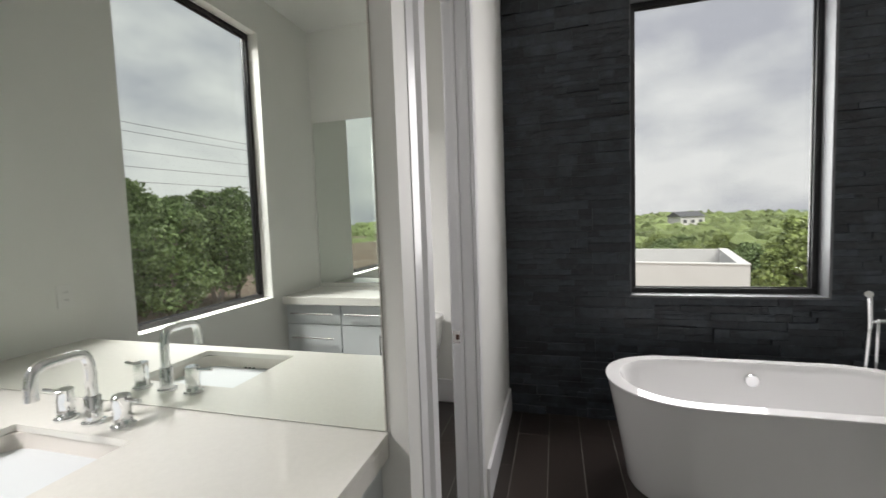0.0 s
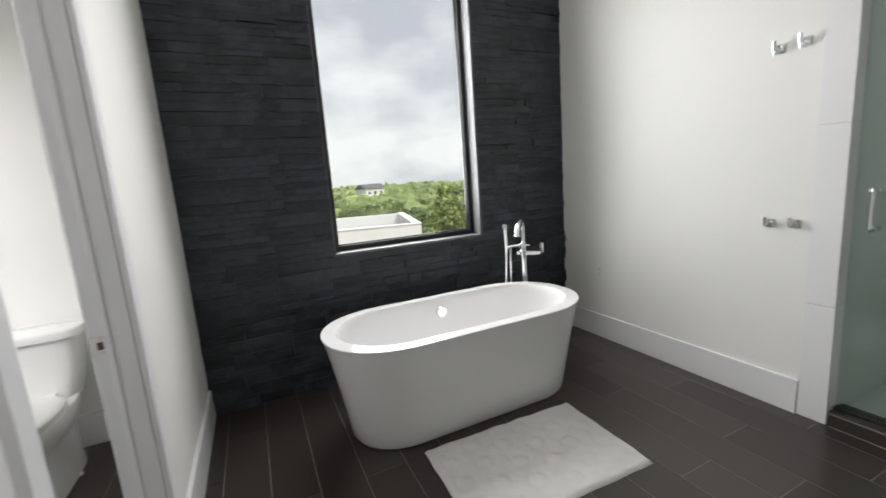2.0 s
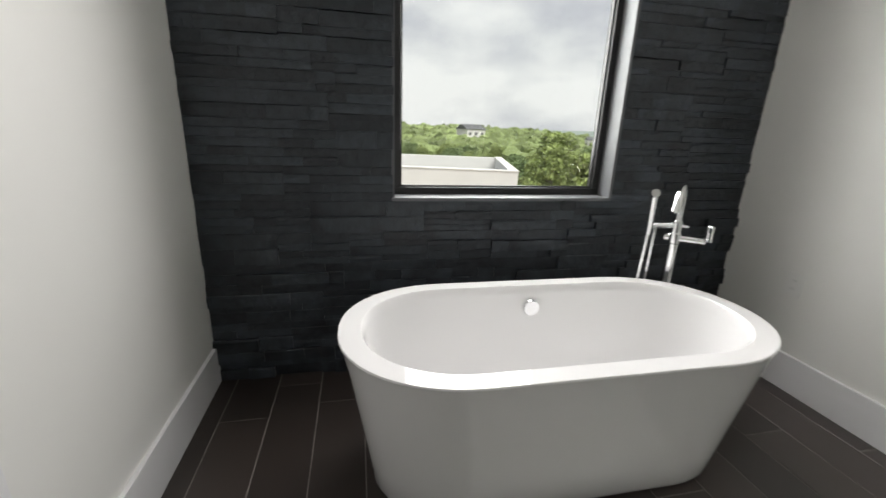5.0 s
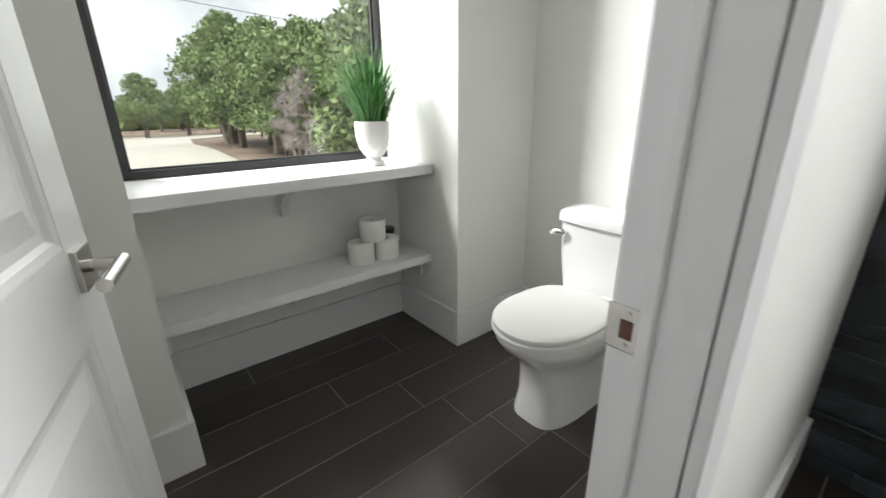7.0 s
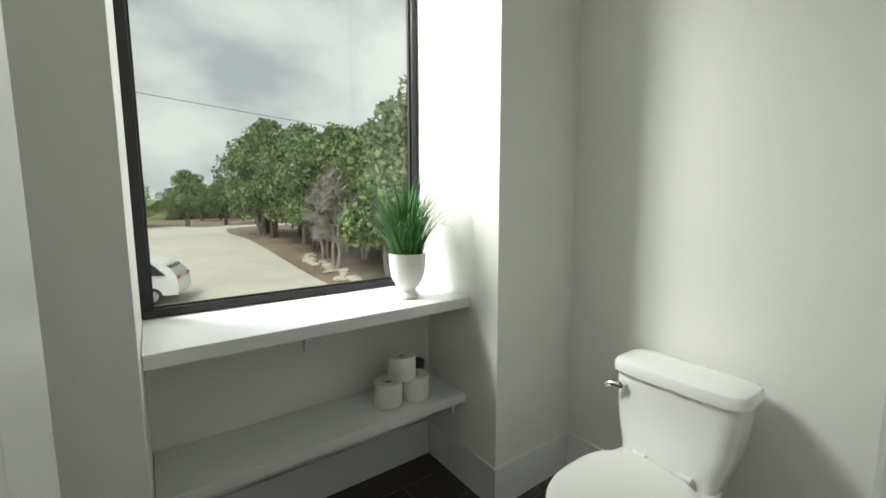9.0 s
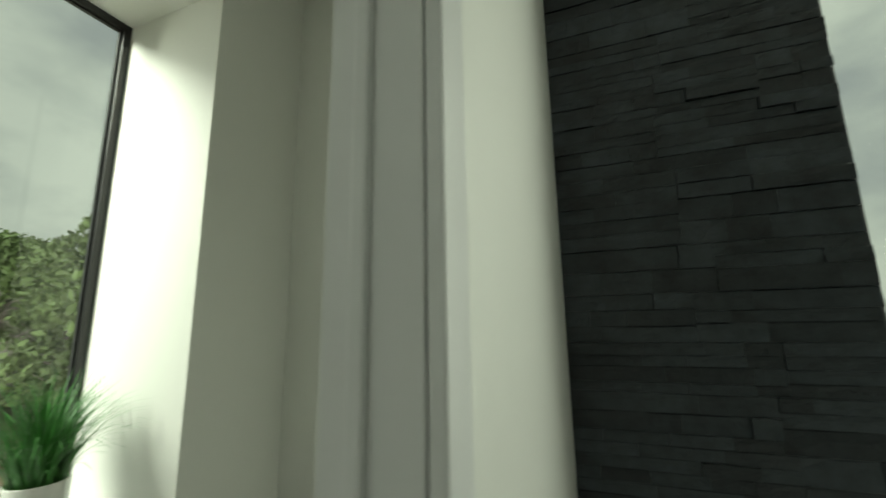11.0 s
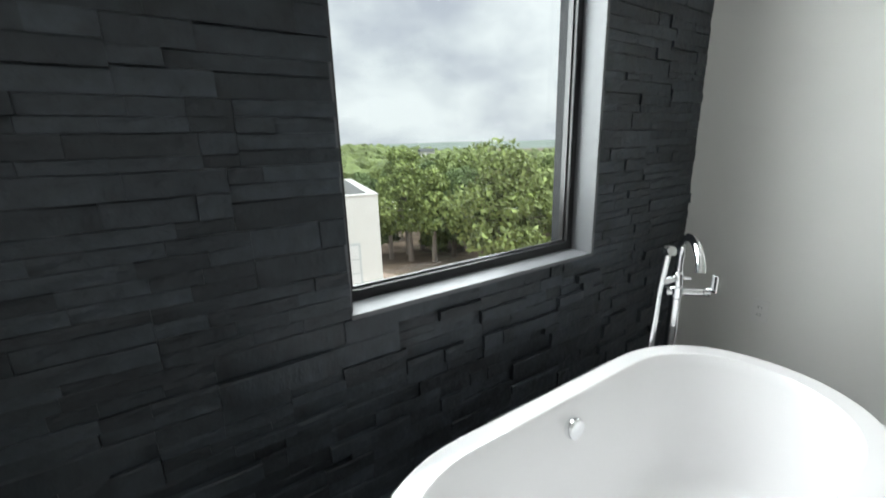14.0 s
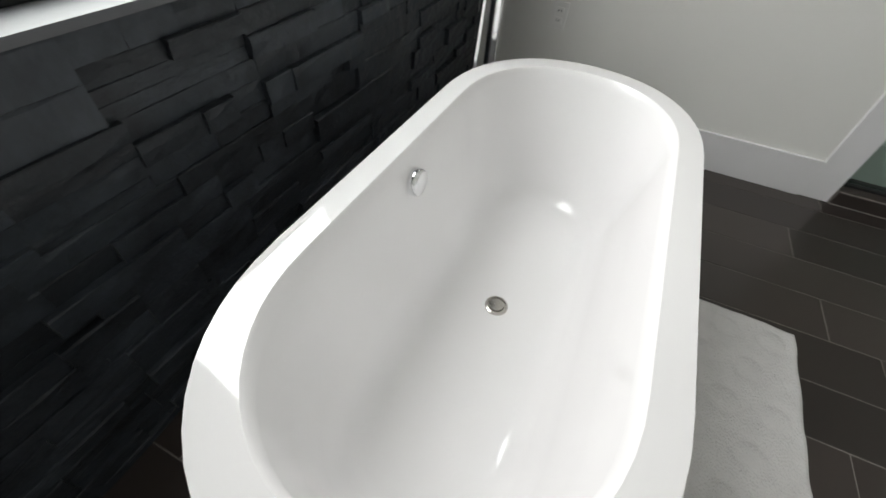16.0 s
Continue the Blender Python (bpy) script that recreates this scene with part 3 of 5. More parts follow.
def potted_grass():
    t = thing("potted_grass", "green artificial grass in a white footed pot on the shelf", "potted plant", at=(-1.612, -0.638, 0.897))
    part("pot", lathe([(0.046, 0.0), (0.049, 0.004), (0.047, 0.022), (0.036, 0.032), (0.035, 0.040), (0.050, 0.055), (0.068, 0.085), (0.078, 0.13), (0.081, 0.195), (0.079, 0.197), (0.075, 0.19), (0.072, 0.17), (0.03, 0.165)], 44), POT, t, "white ceramic footed pot", True)
    rng = random.Random(4)
    bm = bmesh.new()
    for i in range(520):
        a = rng.uniform(0, 2 * math.pi)
        r0 = 0.058 * math.sqrt(rng.random())
        ln = rng.uniform(0.17, 0.40)
        lean = (r0 / 0.06) * rng.uniform(0.3, 1.15) + rng.uniform(0, 0.25)
        b = a + rng.uniform(-0.6, 0.6)
        w = rng.uniform(0.0022, 0.0042)
        side = Vector((-math.sin(b), math.cos(b), 0))
        p = Vector((r0 * math.cos(a), r0 * math.sin(a), 0.165))
        prev = None
        for s in range(6):
            u = s / 5
            ang = lean * (0.3 + 1.5 * u * u * (1.4 if rng.random() < 0.02 else 1))
            if s:
                p = p + Vector((math.sin(ang) * math.cos(b), math.sin(ang) * math.sin(b), math.cos(ang))) * (ln / 5)
            ww = w * (1 - u) ** 0.7 + 0.0003
            cur = (bm.verts.new(p - side * ww), bm.verts.new(p + side * ww))
            if prev:
                bm.faces.new((prev[0], prev[1], cur[1], cur[0]))
            prev = cur
    part("grass", bm, GRASS, t, "long thin green blades")
    return t


potted_grass()


def panel_door():
    """The toilet room door, standing open into the room; hinges at its origin, leaf along local x."""
    W, Hd, T = 0.645, DH - 0.03, 0.035
    t = tagged(new("door_1"), "white panelled interior door standing open", "door", kind="structure")
    st, z0 = 0.105, 0.012
    rails = [(z0 + 0.022, 0.24), (0.83, 0.98), (Hd - 0.12, Hd)]
    part("stile", boxes((0, st, -T / 2, T / 2, z0 + 0.018, Hd), bevel=0.002), TRIM, t)
    part("stile", boxes((W - st, W, -T / 2, T / 2, z0 + 0.018, Hd), bevel=0.002), TRIM, t)
    for a, b in rails:
        part("rail", boxes((st, W - st, -T / 2, T / 2, a, b), bevel=0.002), TRIM, t)
    for a, b in ((rails[0][1], rails[1][0]), (rails[1][1], rails[2][0])):
        bm = bmesh.new()
        for s in (-1, 1):
            rs = []
            for ins, dep in ((0.0, T / 2 - 0.001), (0.010, T / 2 - 0.004), (0.016, T / 2 - 0.011), (0.030, T / 2 - 0.012), (0.070, T / 2 - 0.004), (0.075, T / 2 - 0.004)):
                rs.append([(st + ins, s * dep, a + ins), (W - st - ins, s * dep, a + ins), (W - st - ins, s * dep, b - ins), (st + ins, s * dep, b - ins)])
            vs = [[bm.verts.new(p) for p in r] for r in rs]
            for q, r in zip(vs, vs[1:]):
                for i in range(4):
                    bm.faces.new((q[i], q[(i + 1) % 4], r[(i + 1) % 4], r[i]))
            bm.faces.new(vs[-1])
        part("panel", bm, TRIM, t)
    hx, hz = W - 0.062, 0.935
    for s in (-1, 1):
        h = part("door_handle", boxes((hx - 0.033, hx + 0.033, s * (T / 2 + 0.004) - 0.005, s * (T / 2 + 0.004) + 0.005, hz - 0.033, hz + 0.033), bevel=0.002), NICKEL, t, "satin nickel lever handle on a square plate")
        part("neck", rod((hx, s * (T / 2 + 0.008), hz), (hx, s * (T / 2 + 0.055), hz), 0.010), NICKEL, h, "", True)
        part("lever", rod((hx + 0.014, s * (T / 2 + 0.052), hz), (hx - 0.110, s * (T / 2 + 0.052), hz), 0.0105), NICKEL, h, "", True)
    part("latch", boxes((W - 0.001, W + 0.002, -0.012, 0.012, hz - 0.03, hz + 0.03)), NICKEL, t, "latch plate")
    t.matrix_world = pose(XL - 0.160, DY0 + 0.018, -0.018, 0, 0, 168)
    return t


panel_door()


# ---- vanities ----
def faucet_part(t, name, x, y, z):
    """Widespread basin tap: square-necked spout and two handles, standing on z."""
    f = thing(name, "polished chrome widespread basin tap on the worktop", "basin tap", "basin taps", (x, y, z))
    part("spout_flange", lathe([(0.030, 0), (0.030, 0.006), (0.026, 0.009), (0.018, 0.010)], 28), CHROME, f, "", True)
    part("spout_body", lathe([(0.021, 0.008), (0.021, 0.075), (0.018, 0.08), (0.01, 0.081)], 28), CHROME, f, "", True)
    part("spout", tube([(0, 0, 0.07), (0, 0, 0.15), (0, -t * 0.006, 0.190), (0, -t * 0.03, 0.207), (0, -t * 0.10, 0.205), (0, -t * 0.128, 0.192), (0, -t * 0.136, 0.16), (0, -t * 0.137, 0.135)], 0.0145, 16, 6), CHROME, f, "bent chrome spout", True)
    part("aerator", rod((0, -t * 0.137, 0.138), (0, -t * 0.137, 0.122), 0.016), CHROME, f, "", True)
    part("pop_up_rod", rod((0.0, t * 0.022, 0.01), (0.0, t * 0.022, 0.05), 0.004), CHROME, f, "", True)
    for s in (-1, 1):
        h = part("handle", lathe([(0.030, 0), (0.030, 0.006), (0.024, 0.009), (0.022, 0.012), (0.022, 0.05), (0.023, 0.052), (0.023, 0.088), (0.020, 0.091), (0.008, 0.092)], 28, s * 0.112, 0), CHROME, f, "chrome cylinder handle", True)
        part("lever", rod((s * 0.112, 0, 0.078), (s * 0.187, -t * 0.006, 0.082), 0.006), CHROME, h, "", True)
    return f


def worktop(name, x0, x1, y0, y1, ztop, sink, front):
    """Quartz slab with a rectangular cut-out; front is the sign of y towards the user."""
    sx0, sx1, sy0, sy1 = sink
    t = thing(name, "glossy cream quartz worktop with a thick edge on the vanity", "worktop", at=(0, 0, 0))
    z0 = ztop - 0.02
    for b in ((x0, sx0, y0, y1, z0, ztop), (sx1, x1, y0, y1, z0, ztop), (sx0, sx1, y0, sy0, z0, ztop), (sx0, sx1, sy1, y1, z0, ztop)):
        part("slab", boxes(b), QUARTZ, t)
    ye = y0 if front < 0 else y1 - 0.02
    part("front_edge", boxes((x0, x1, ye, ye + 0.02, ztop - 0.065, z0 - 0.0005)), QUARTZ, t)
    part("end_edge", boxes((x1 - 0.02, x1, y0 + 0.021, y1 - 0.001, ztop - 0.065, z0 - 0.0005)), QUARTZ, t)
    return t


def basin(name, sx0, sx1, sy0, sy1, z):
    b = thing(name, "undermount rectangular basin in shade-toned glaze set under the worktop", "basin", at=((sx0 + sx1) / 2, (sy0 + sy1) / 2, z))
    a, c = (sx1 - sx0) / 2 + 0.006, (sy1 - sy0) / 2 + 0.006
    rs = [oval(0, 0, zz, a + g, c + g, 7, 64) for zz, g in ((0.0, 0.012), (-0.13, 0.006), (-0.145, -0.02), (-0.1451, -0.05))]
    rs = list(reversed(rs)) + [oval(0, 0, zz, a + g, c + g, 7, 64) for zz, g in ((0.0, 0.0), (-0.10, -0.012), (-0.125, -0.03), (-0.134, -0.07), (-0.138, -0.12))]
    part("bowl", loft(rs), BASIN_GLAZE, b, "", True)
    part("drain", lathe([(0.022, -0.139), (0.022, -0.134), (0.016, -0.133), (0.004, -0.132)], 24), CHROME, b, "chrome drain", True)
    for i in (-1, 0, 1):
        part("overflow_hole", boxes((i * 0.022 - 0.006, i * 0.022 + 0.006, -c + 0.008, -c + 0.0135, -0.05, -0.04), bevel=0.002), DARK_PLASTIC, b)
    return b


def cabinet(x0, x1, y0, y1, ztop, front, rows, handle_vertical=False):
    t = thing("vanity_cabinet", "pale grey painted vanity cabinet with long bar handles", "cabinet", "vanity cabinets", (x0, y0, 0))
    w, d = x1 - x0, y1 - y0
    part("body", boxes((0.001, w - 0.001, 0.022 if front < 0 else 0, d if front < 0 else d - 0.022, 0.10, ztop)), CABINET, t)
    part("plinth", boxes((0.001, w - 0.001, 0.07 if front < 0 else 0.0, d if front < 0 else d - 0.07, 0, 0.099)), CABINET, t)
    ya, yb = (0.002, 0.021) if front < 0 else (d - 0.021, d - 0.002)
    yh = -0.028 if front < 0 else d + 0.028
    yf = 0.002 if front < 0 else d - 0.002
    for a, b, vert in rows:
        f = part("drawer_front", boxes((0.003, w - 0.003, ya, yb, a, b), bevel=0.0015), CABINET, t)
        if vert:
            p, q, e = (w - 0.05, yh, b - 0.06), (w - 0.05, yh, b - 0.26), (0, 0, 1)
        else:
            zc = (a + b) / 2 + 0.01
            p, q, e = (w * 0.12, yh, zc), (w * 0.88, yh, zc), (1, 0, 0)
        h = part("bar_handle", rod(p, q, 0.006), NICKEL, f, "satin nickel bar handle", True)
        for u in (0.12, 0.88):
            c = Vector(p).lerp(Vector(q), u)
            part("post", rod((c.x, yf, c.z), (c.x, yh, c.z), 0.004, 10), NICKEL, f, "", True)
    return t


NZ, FZ = 0.90, 0.83
nsink = (-1.170, -0.722, -2.575, -2.238)
worktop("worktop", -1.999, -0.078, -2.64, YM - 0.002, NZ, nsink, -1)
basin("basin", *nsink, NZ - 0.021)
faucet_part(1, "basin_tap", -0.940, -2.181, NZ)
for x0, x1, rows in ((-1.995, -1.50, ((0.11, 0.40, False), (0.405, 0.65, False), (0.655, 0.828, False))), (-1.495, -0.64, ((0.11, 0.65, True), (0.655, 0.828, False))), (-0.635, -0.100, ((0.11, 0.40, False), (0.405, 0.65, False), (0.655, 0.828, False)))):
    cabinet(x0, x1, -2.61, YM - 0.003, 0.834, -1, rows)
fsink = (-1.10, -0.66, -4.66, -4.36)
worktop("worktop", -1.999, -0.20, YB + 0.002, -4.19, FZ, fsink, 1)
basin("basin", *fsink, FZ - 0.021)
faucet_part(-1, "basin_tap", -0.88, -4.715, FZ)
for x0, x1, rows in ((-1.995, -1.455, ((0.11, 0.325, False), (0.335, 0.577, False), (0.587, 0.755, False))), (-1.450, -1.03, ((0.11, 0.577, True), (0.587, 0.755, False))), (-1.025, -0.22, ((0.11, 0.577, True), (0.587, 0.755, False)))):
    cabinet(x0, x1, YB + 0.003, -4.23, 0.764, 1, rows)


def wall_mirror(name, x0, x1, z0, z1, y, front, label):
    t = thing(name, label, "mirror", at=(x0, y, z0))
    w, h = x1 - x0, z1 - z0
    ya, yb = (-0.006, -0.0015) if front < 0 else (0.0015, 0.006)
    part("glass", boxes((0, w, ya, yb, 0, h)), MIRROR, t, "silvered mirror glass")
    part("edge", boxes((w, w + 0.004, min(ya, 0), max(yb, 0), 0, h)), NICKEL, t, "polished glass edge")
    return t


wall_mirror("vanity_mirror", -1.998, -0.084, NZ + 0.004, 3.1, YM, -1, "large frameless wall mirror resting on the worktop")
wall_mirror("vanity_mirror", -1.985, -0.30, FZ + 0.036, 2.475, YB, 1, "large frameless wall mirror above the second worktop")


def outlet_plate(name, label, loc, rz, holes):
    t = thing(name, label, "socket", at=loc)
    part("plate", boxes((-0.006, 0, -0.036, 0.036, -0.058, 0.058), bevel=0.002), PLASTIC, t)
    for z in holes:
        f = part("socket_face", boxes((-0.008, -0.0055, -0.018, 0.018, z - 0.015, z + 0.015), bevel=0.002), PLASTIC, t)
        for dy in (-0.006, 0.006):
            part("slot", boxes((-0.0086, -0.0079, dy - 0.001, dy + 0.001, z - 0.004, z + 0.006)), DARK_PLASTIC, f)
    t.rotation_euler.z = rz
    return t


outlet_plate("wall_outlet", "white duplex power outlet on the white wall", (XR - 0.0005, -0.396, 0.535), 0, (-0.02, 0.02))
outlet_plate("wall_outlet", "white duplex power outlet beside the vanity window", (-1.9995, -2.55, 1.14), math.pi, (-0.02, 0.02))


def robe_hook(loc):
    t = thing("robe_hook", "square chrome robe hook fixed to the white wall", "robe hook", "robe hooks", loc)
    part("plate", boxes((-0.008, 0, -0.022, 0.022, -0.022, 0.022), bevel=0.002), CHROME, t)
    part("stem", boxes((-0.042, -0.008, -0.008, 0.008, -0.010, 0.006), bevel=0.002), CHROME, t)
    part("prong", boxes((-0.050, -0.040, -0.008, 0.008, -0.010, 0.036), bevel=0.002), CHROME, t)
    return t


for y, z in ((-1.535, 1.835), (-1.640, 1.838), (-1.537, 0.988), (-1.646, 0.990)):
    robe_hook((XR - 0.0005, y, z))


# ---- shower ----
structure("wall_shower", boxes((XR + 0.121, 4.4, SY, SY + 0.11, 0, H), (4.1, 4.4, -4.0, SY, 0, H), (XR + 0.06, 4.4, -4.11, -4.0, 0, H)), SHOWER_TILE, "pale tiled shower wall", "wall")
structure("wall_shower_side", boxes((XR, XR + 0.06, YB, -4.0, 0, H)), WALL, "white painted wall beside the shower", "wall")
structure("shower_floor", boxes((XR + 0.13, 4.1, -4.0, SY, -0.005, 0.03)), SHOWER_TILE, "pale tiled shower floor", "floor")


def shower_bench():
    t = tagged(new("shower_bench"), "built-in pale tiled bench along the shower wall", "bench", kind="structure")
    part("front", boxes((3.50, 4.099, -3.999, SY - 0.001, 0.031, 0.47)), SHOWER_TILE, t)
    part("seat", boxes((3.46, 4.099, -3.999, SY - 0.001, 0.471, 0.53), bevel=0.003), BENCH, t, "bench seat with its edge shadow as a darker colour")
    return t


shower_bench()


def end_tiles():
    t = tagged(new("shower_end_tile"), "white glossy wall tile at the shower entrance", "tiled wall end", kind="structure")
    for a, b in ((0.002, 0.60), (0.602, 1.45), (1.452, 2.30), (2.302, 3.15), (3.152, H - 0.002)):
        part("tile", boxes((XR - 0.010, XR + 0.12, SY - 0.006, -1.708, a, b), bevel=0.002), TRIM, t)
    return t


end_tiles()


def curb():
    t = tagged(new("shower_curb"), "dark tiled shower curb", "shower curb", kind="structure")
    y = SY - 0.014
    first = True
    while y > -3.99:
        ln = 0.30 if first else 0.60
        first = False
        y2 = max(y - ln, -3.998)
        part("tile", boxes((XR - 0.014, XR - 0.004, y2 + 0.007, y, 0.006, 0.066), bevel=0.001), TILE, t)
        y = y2
    part("core", boxes((XR - 0.0125, XR + 0.128, -3.998, SY - 0.014, 0, 0.0715)), GROUT, t)
    y = SY - 0.014
    while y > -3.99:
        y2 = max(y - 0.9, -3.998)
        part("tile", boxes((XR - 0.012, XR + 0.129, y2 + 0.004, y, 0.072, 0.078), bevel=0.001), TILE, t)
        y = y2
    return t


curb()


def shower_door(name, y0, y1, handle):
    t = thing(name, "clear green-tinted frameless shower glass with chrome hardware", "shower glass", at=(XR + 0.055, y0, 0.079))
    g = part("glass", boxes((-0.005, 0.005, 0, y1 - y0, 0.012, 2.35)), SHOWER_GLASS, t, "green-tinted clear glass")
    g.visible_shadow = False
    part("channel", boxes((-0.024, 0.024, 0, y1 - y0, 0, 0.0115), bevel=0.002), BLACK_METAL, t, "dark metal floor channel")
    if handle:
        yh = y1 - y0 - 0.075
        part("pull_handle", tube([(-0.006, yh, 0.90), (-0.055, yh, 0.895), (-0.058, yh, 0.92), (-0.058, yh, 1.05), (-0.055, yh, 1.075), (-0.006, yh, 1.07)], 0.010, 14, 4), CHROME, t, "chrome pull handle", True)
        for z in (0.90, 1.07):
            part("handle_stub", rod((-0.02, yh, z), (0.03, yh, z), 0.013), CHROME, t, "", True)
        part("towel_bar", rod((0.055, yh + 0.03, 1.07), (0.055, yh - 0.26, 1.07), 0.008), CHROME, t, "chrome towel bar", True)
        for y in (yh, yh - 0.24):
            part("bar_post", rod((0.005, y, 1.07), (0.055, y, 1.07), 0.007, 12), CHROME, t, "", True)
    return t


shower_door("shower_door", -2.63, SY - 0.016, True)
shower_door("shower_panel", -3.99, -2.635, False)


# ---- outside ----
GZ = -2.9
GROUND = mat("dry_ground", (0.22, 0.165, 0.125), 0.95, vary=0.45, scale=0.8, bump=0.5, bump_scale=3)
CONCRETE = mat("concrete_drive", (0.50, 0.47, 0.42), 0.9, vary=0.12, scale=0.6, bump=0.15, bump_scale=8)
RED_DRIVE = mat("reddish_drive", (0.52, 0.40, 0.33), 0.9, vary=0.15, scale=0.7, bump=0.15, bump_scale=8)
ROCK = mat("limestone_rock", (0.52, 0.47, 0.39), 0.9, vary=0.25, scale=3, bump=0.5, bump_scale=9)
BARK = mat("juniper_bark", (0.15, 0.12, 0.10), 0.9, vary=0.4, scale=6, bump=0.6, bump_scale=14, stretch=(1, 1, 0.2))
PALE_BARK = mat("pale_bark", (0.36, 0.31, 0.28), 0.9, vary=0.3, scale=6, bump=0.5, bump_scale=14, stretch=(1, 1, 0.2))
LEAF = mat("juniper_leaf", (0.20, 0.27, 0.115), 0.85, vary=0.3, scale=0.7, random_vary=0.5, island=True)
LEAF_B = mat("bright_leaf", (0.28, 0.345, 0.115), 0.7, vary=0.35, scale=0.6, random_vary=0.45, island=True)
TWIG = mat("dead_twig", (0.42, 0.37, 0.36), 0.95, vary=0.2, scale=2, random_vary=0.3, island=True)
WOODS = mat("far_woods", (0.22, 0.275, 0.11), 0.95, vary=0.45, scale=0.09, random_vary=0.35, island=True)
# woods colour paled and greyed: the distance haze is in the paint
HAZE_WOODS = mat("haze_toned_hill", (0.25, 0.30, 0.27), 1.0, vary=0.2, scale=0.02, bump=0.4, bump_scale=0.3)
CAR_PAINT = mat("white_car_paint", (0.78, 0.78, 0.78), 0.2, vary=0.01, scale=3, coat=0.5)
CAR_GLASS = mat("dark_car_glass", (0.01, 0.012, 0.015), 0.05, vary=0.05, scale=3)
RED_LENS = mat("red_tail_lens", (0.45, 0.02, 0.02), 0.15, vary=0.05, scale=8)
TEAL = mat("teal_glaze", (0.10, 0.24, 0.25), 0.3, vary=0.2, scale=6)
RUBBER = mat("tyre_rubber", (0.015, 0.015, 0.016), 0.8, vary=0.1, scale=8)


def ss(u):
    u = max(0.0, min(1.0, u))
    return u * u * (3 - 2 * u)


def gz(x, y):
    """Height of the ground: rising towards the street, falling into the valley beyond the garage."""
    z = GZ + 1.4 * ss((-x - 17) / 17)
    z -= 0.7 * ss((y - 3) / 4) * ss((x + 6) / 8)
    z -= 2.1 * ss((y - 12.5) / 13) * ss((x + 12) / 20)
    return z


bm = bmesh.new()
n = 150
grid = [[None] * (n + 1) for _ in range(n + 1)]
for i in range(n + 1):
    for j in range(n + 1):
        u, v = i / n * 2 - 1, j / n * 2 - 1
        x, y = 1500 * u * abs(u) ** 1.6, 1500 * v * abs(v) ** 1.6
        d = math.hypot(x, y)
        z = gz(x, y) + (0.4 * noise.noise(Vector((x / 40, y / 40, 0))) if d > 60 else 0)
        grid[i][j] = bm.verts.new((x, y, z))
for i in range(n):
    for j in range(n):
        bm.faces.new((grid[i][j], grid[i + 1][j], grid[i + 1][j + 1], grid[i][j + 1]))
structure("ground", bm, GROUND, "dry reddish brown ground with leaf litter", "ground")


def polygon_slab(name, pts, z0, z1, material, label, category):
    b = loft([[(x, y, z0) for x, y in pts], [(x, y, z1) for x, y in pts]])
    return structure(name, b, material, label, category)



def drive(name, edge, low, material, label):
    """A paved strip that follows the ground from its edge line down to y = low."""
    b = bmesh.new()
    top = []
    for (xa, ya), (xb, yb) in zip(edge, edge[1:]):
        for k in range(6):
            u = k / 6
            top.append((xa + (xb - xa) * u, ya + (yb - ya) * u))
    top.append(edge[-1])
    cols = [[b.verts.new((x, y + (low - y) * v / 3, gz(x, y) + 0.07)) for v in range(4)] for x, y in top]
    skirt = [b.verts.new((x, y + 0.05, gz(x, y) - 0.2)) for x, y in top]
    for p, q, m, n2 in zip(cols, cols[1:], skirt, skirt[1:]):
        for v in range(3):
            b.faces.new((p[v], q[v], q[v + 1], p[v + 1]))
        b.faces.new((m, n2, q[0], p[0]))
    return structure(name, b, material, label, "driveway")


drive("road_drive", [(-4, 8.5), (-8, 7.0), (-13.5, 6.05), (-19.5, 5.5), (-25, 5.0), (-31, 4.5), (-40, 4.2), (-47, 5.0), (-50, 9.0), (-55, 30.0)], -5.0, CONCRETE, "pale concrete driveway")
polygon_slab("drive_court", [(3.5, 5.0), (13.5, 5.0), (11.2, 8.9), (8.9, 11.1), (7.4, 12.4), (6.4, 14.5), (5.4, 14.5)], GZ - 0.8, GZ - 0.67, RED_DRIVE, "reddish gravel drive beside the garage", "driveway")


def rock(loc, r, seed):
    b = bmesh.new()
    bmesh.ops.create_icosphere(b, subdivisions=2, radius=r)
    for v in b.verts:
        v.co *= 1 + 0.35 * noise.noise(v.co / r * 1.3 + Vector((seed, seed * 1.7, 0)))
        v.co.z *= 0.55
    ob = mesh_ob("rock", b, ROCK)
    ob.location = loc
    return tagged(ob, "pale limestone rock lying on the ground", "rock", "garden rocks")


rng = random.Random(12)
for i in range(30):
    f = i / 29
    rx, ry = -19.5 - 6.0 * f + rng.uniform(-0.4, 0.4), 6.7 - 0.5 * f + rng.uniform(-0.3, 0.7)
    rock((rx, ry, gz(rx, ry) + 0.06), rng.uniform(0.14, 0.36), i * 1.3)
for i in range(26):
    a = math.pi * (0.1 + 0.9 * i / 25)
    rx, ry = -13.5 + 2.6 * math.cos(a) * 1.2, -16.5 + 3.4 * math.sin(a)
    rock((rx, ry, gz(rx, ry) + 0.05), rng.uniform(0.14, 0.30), 50 + i * 1.1)


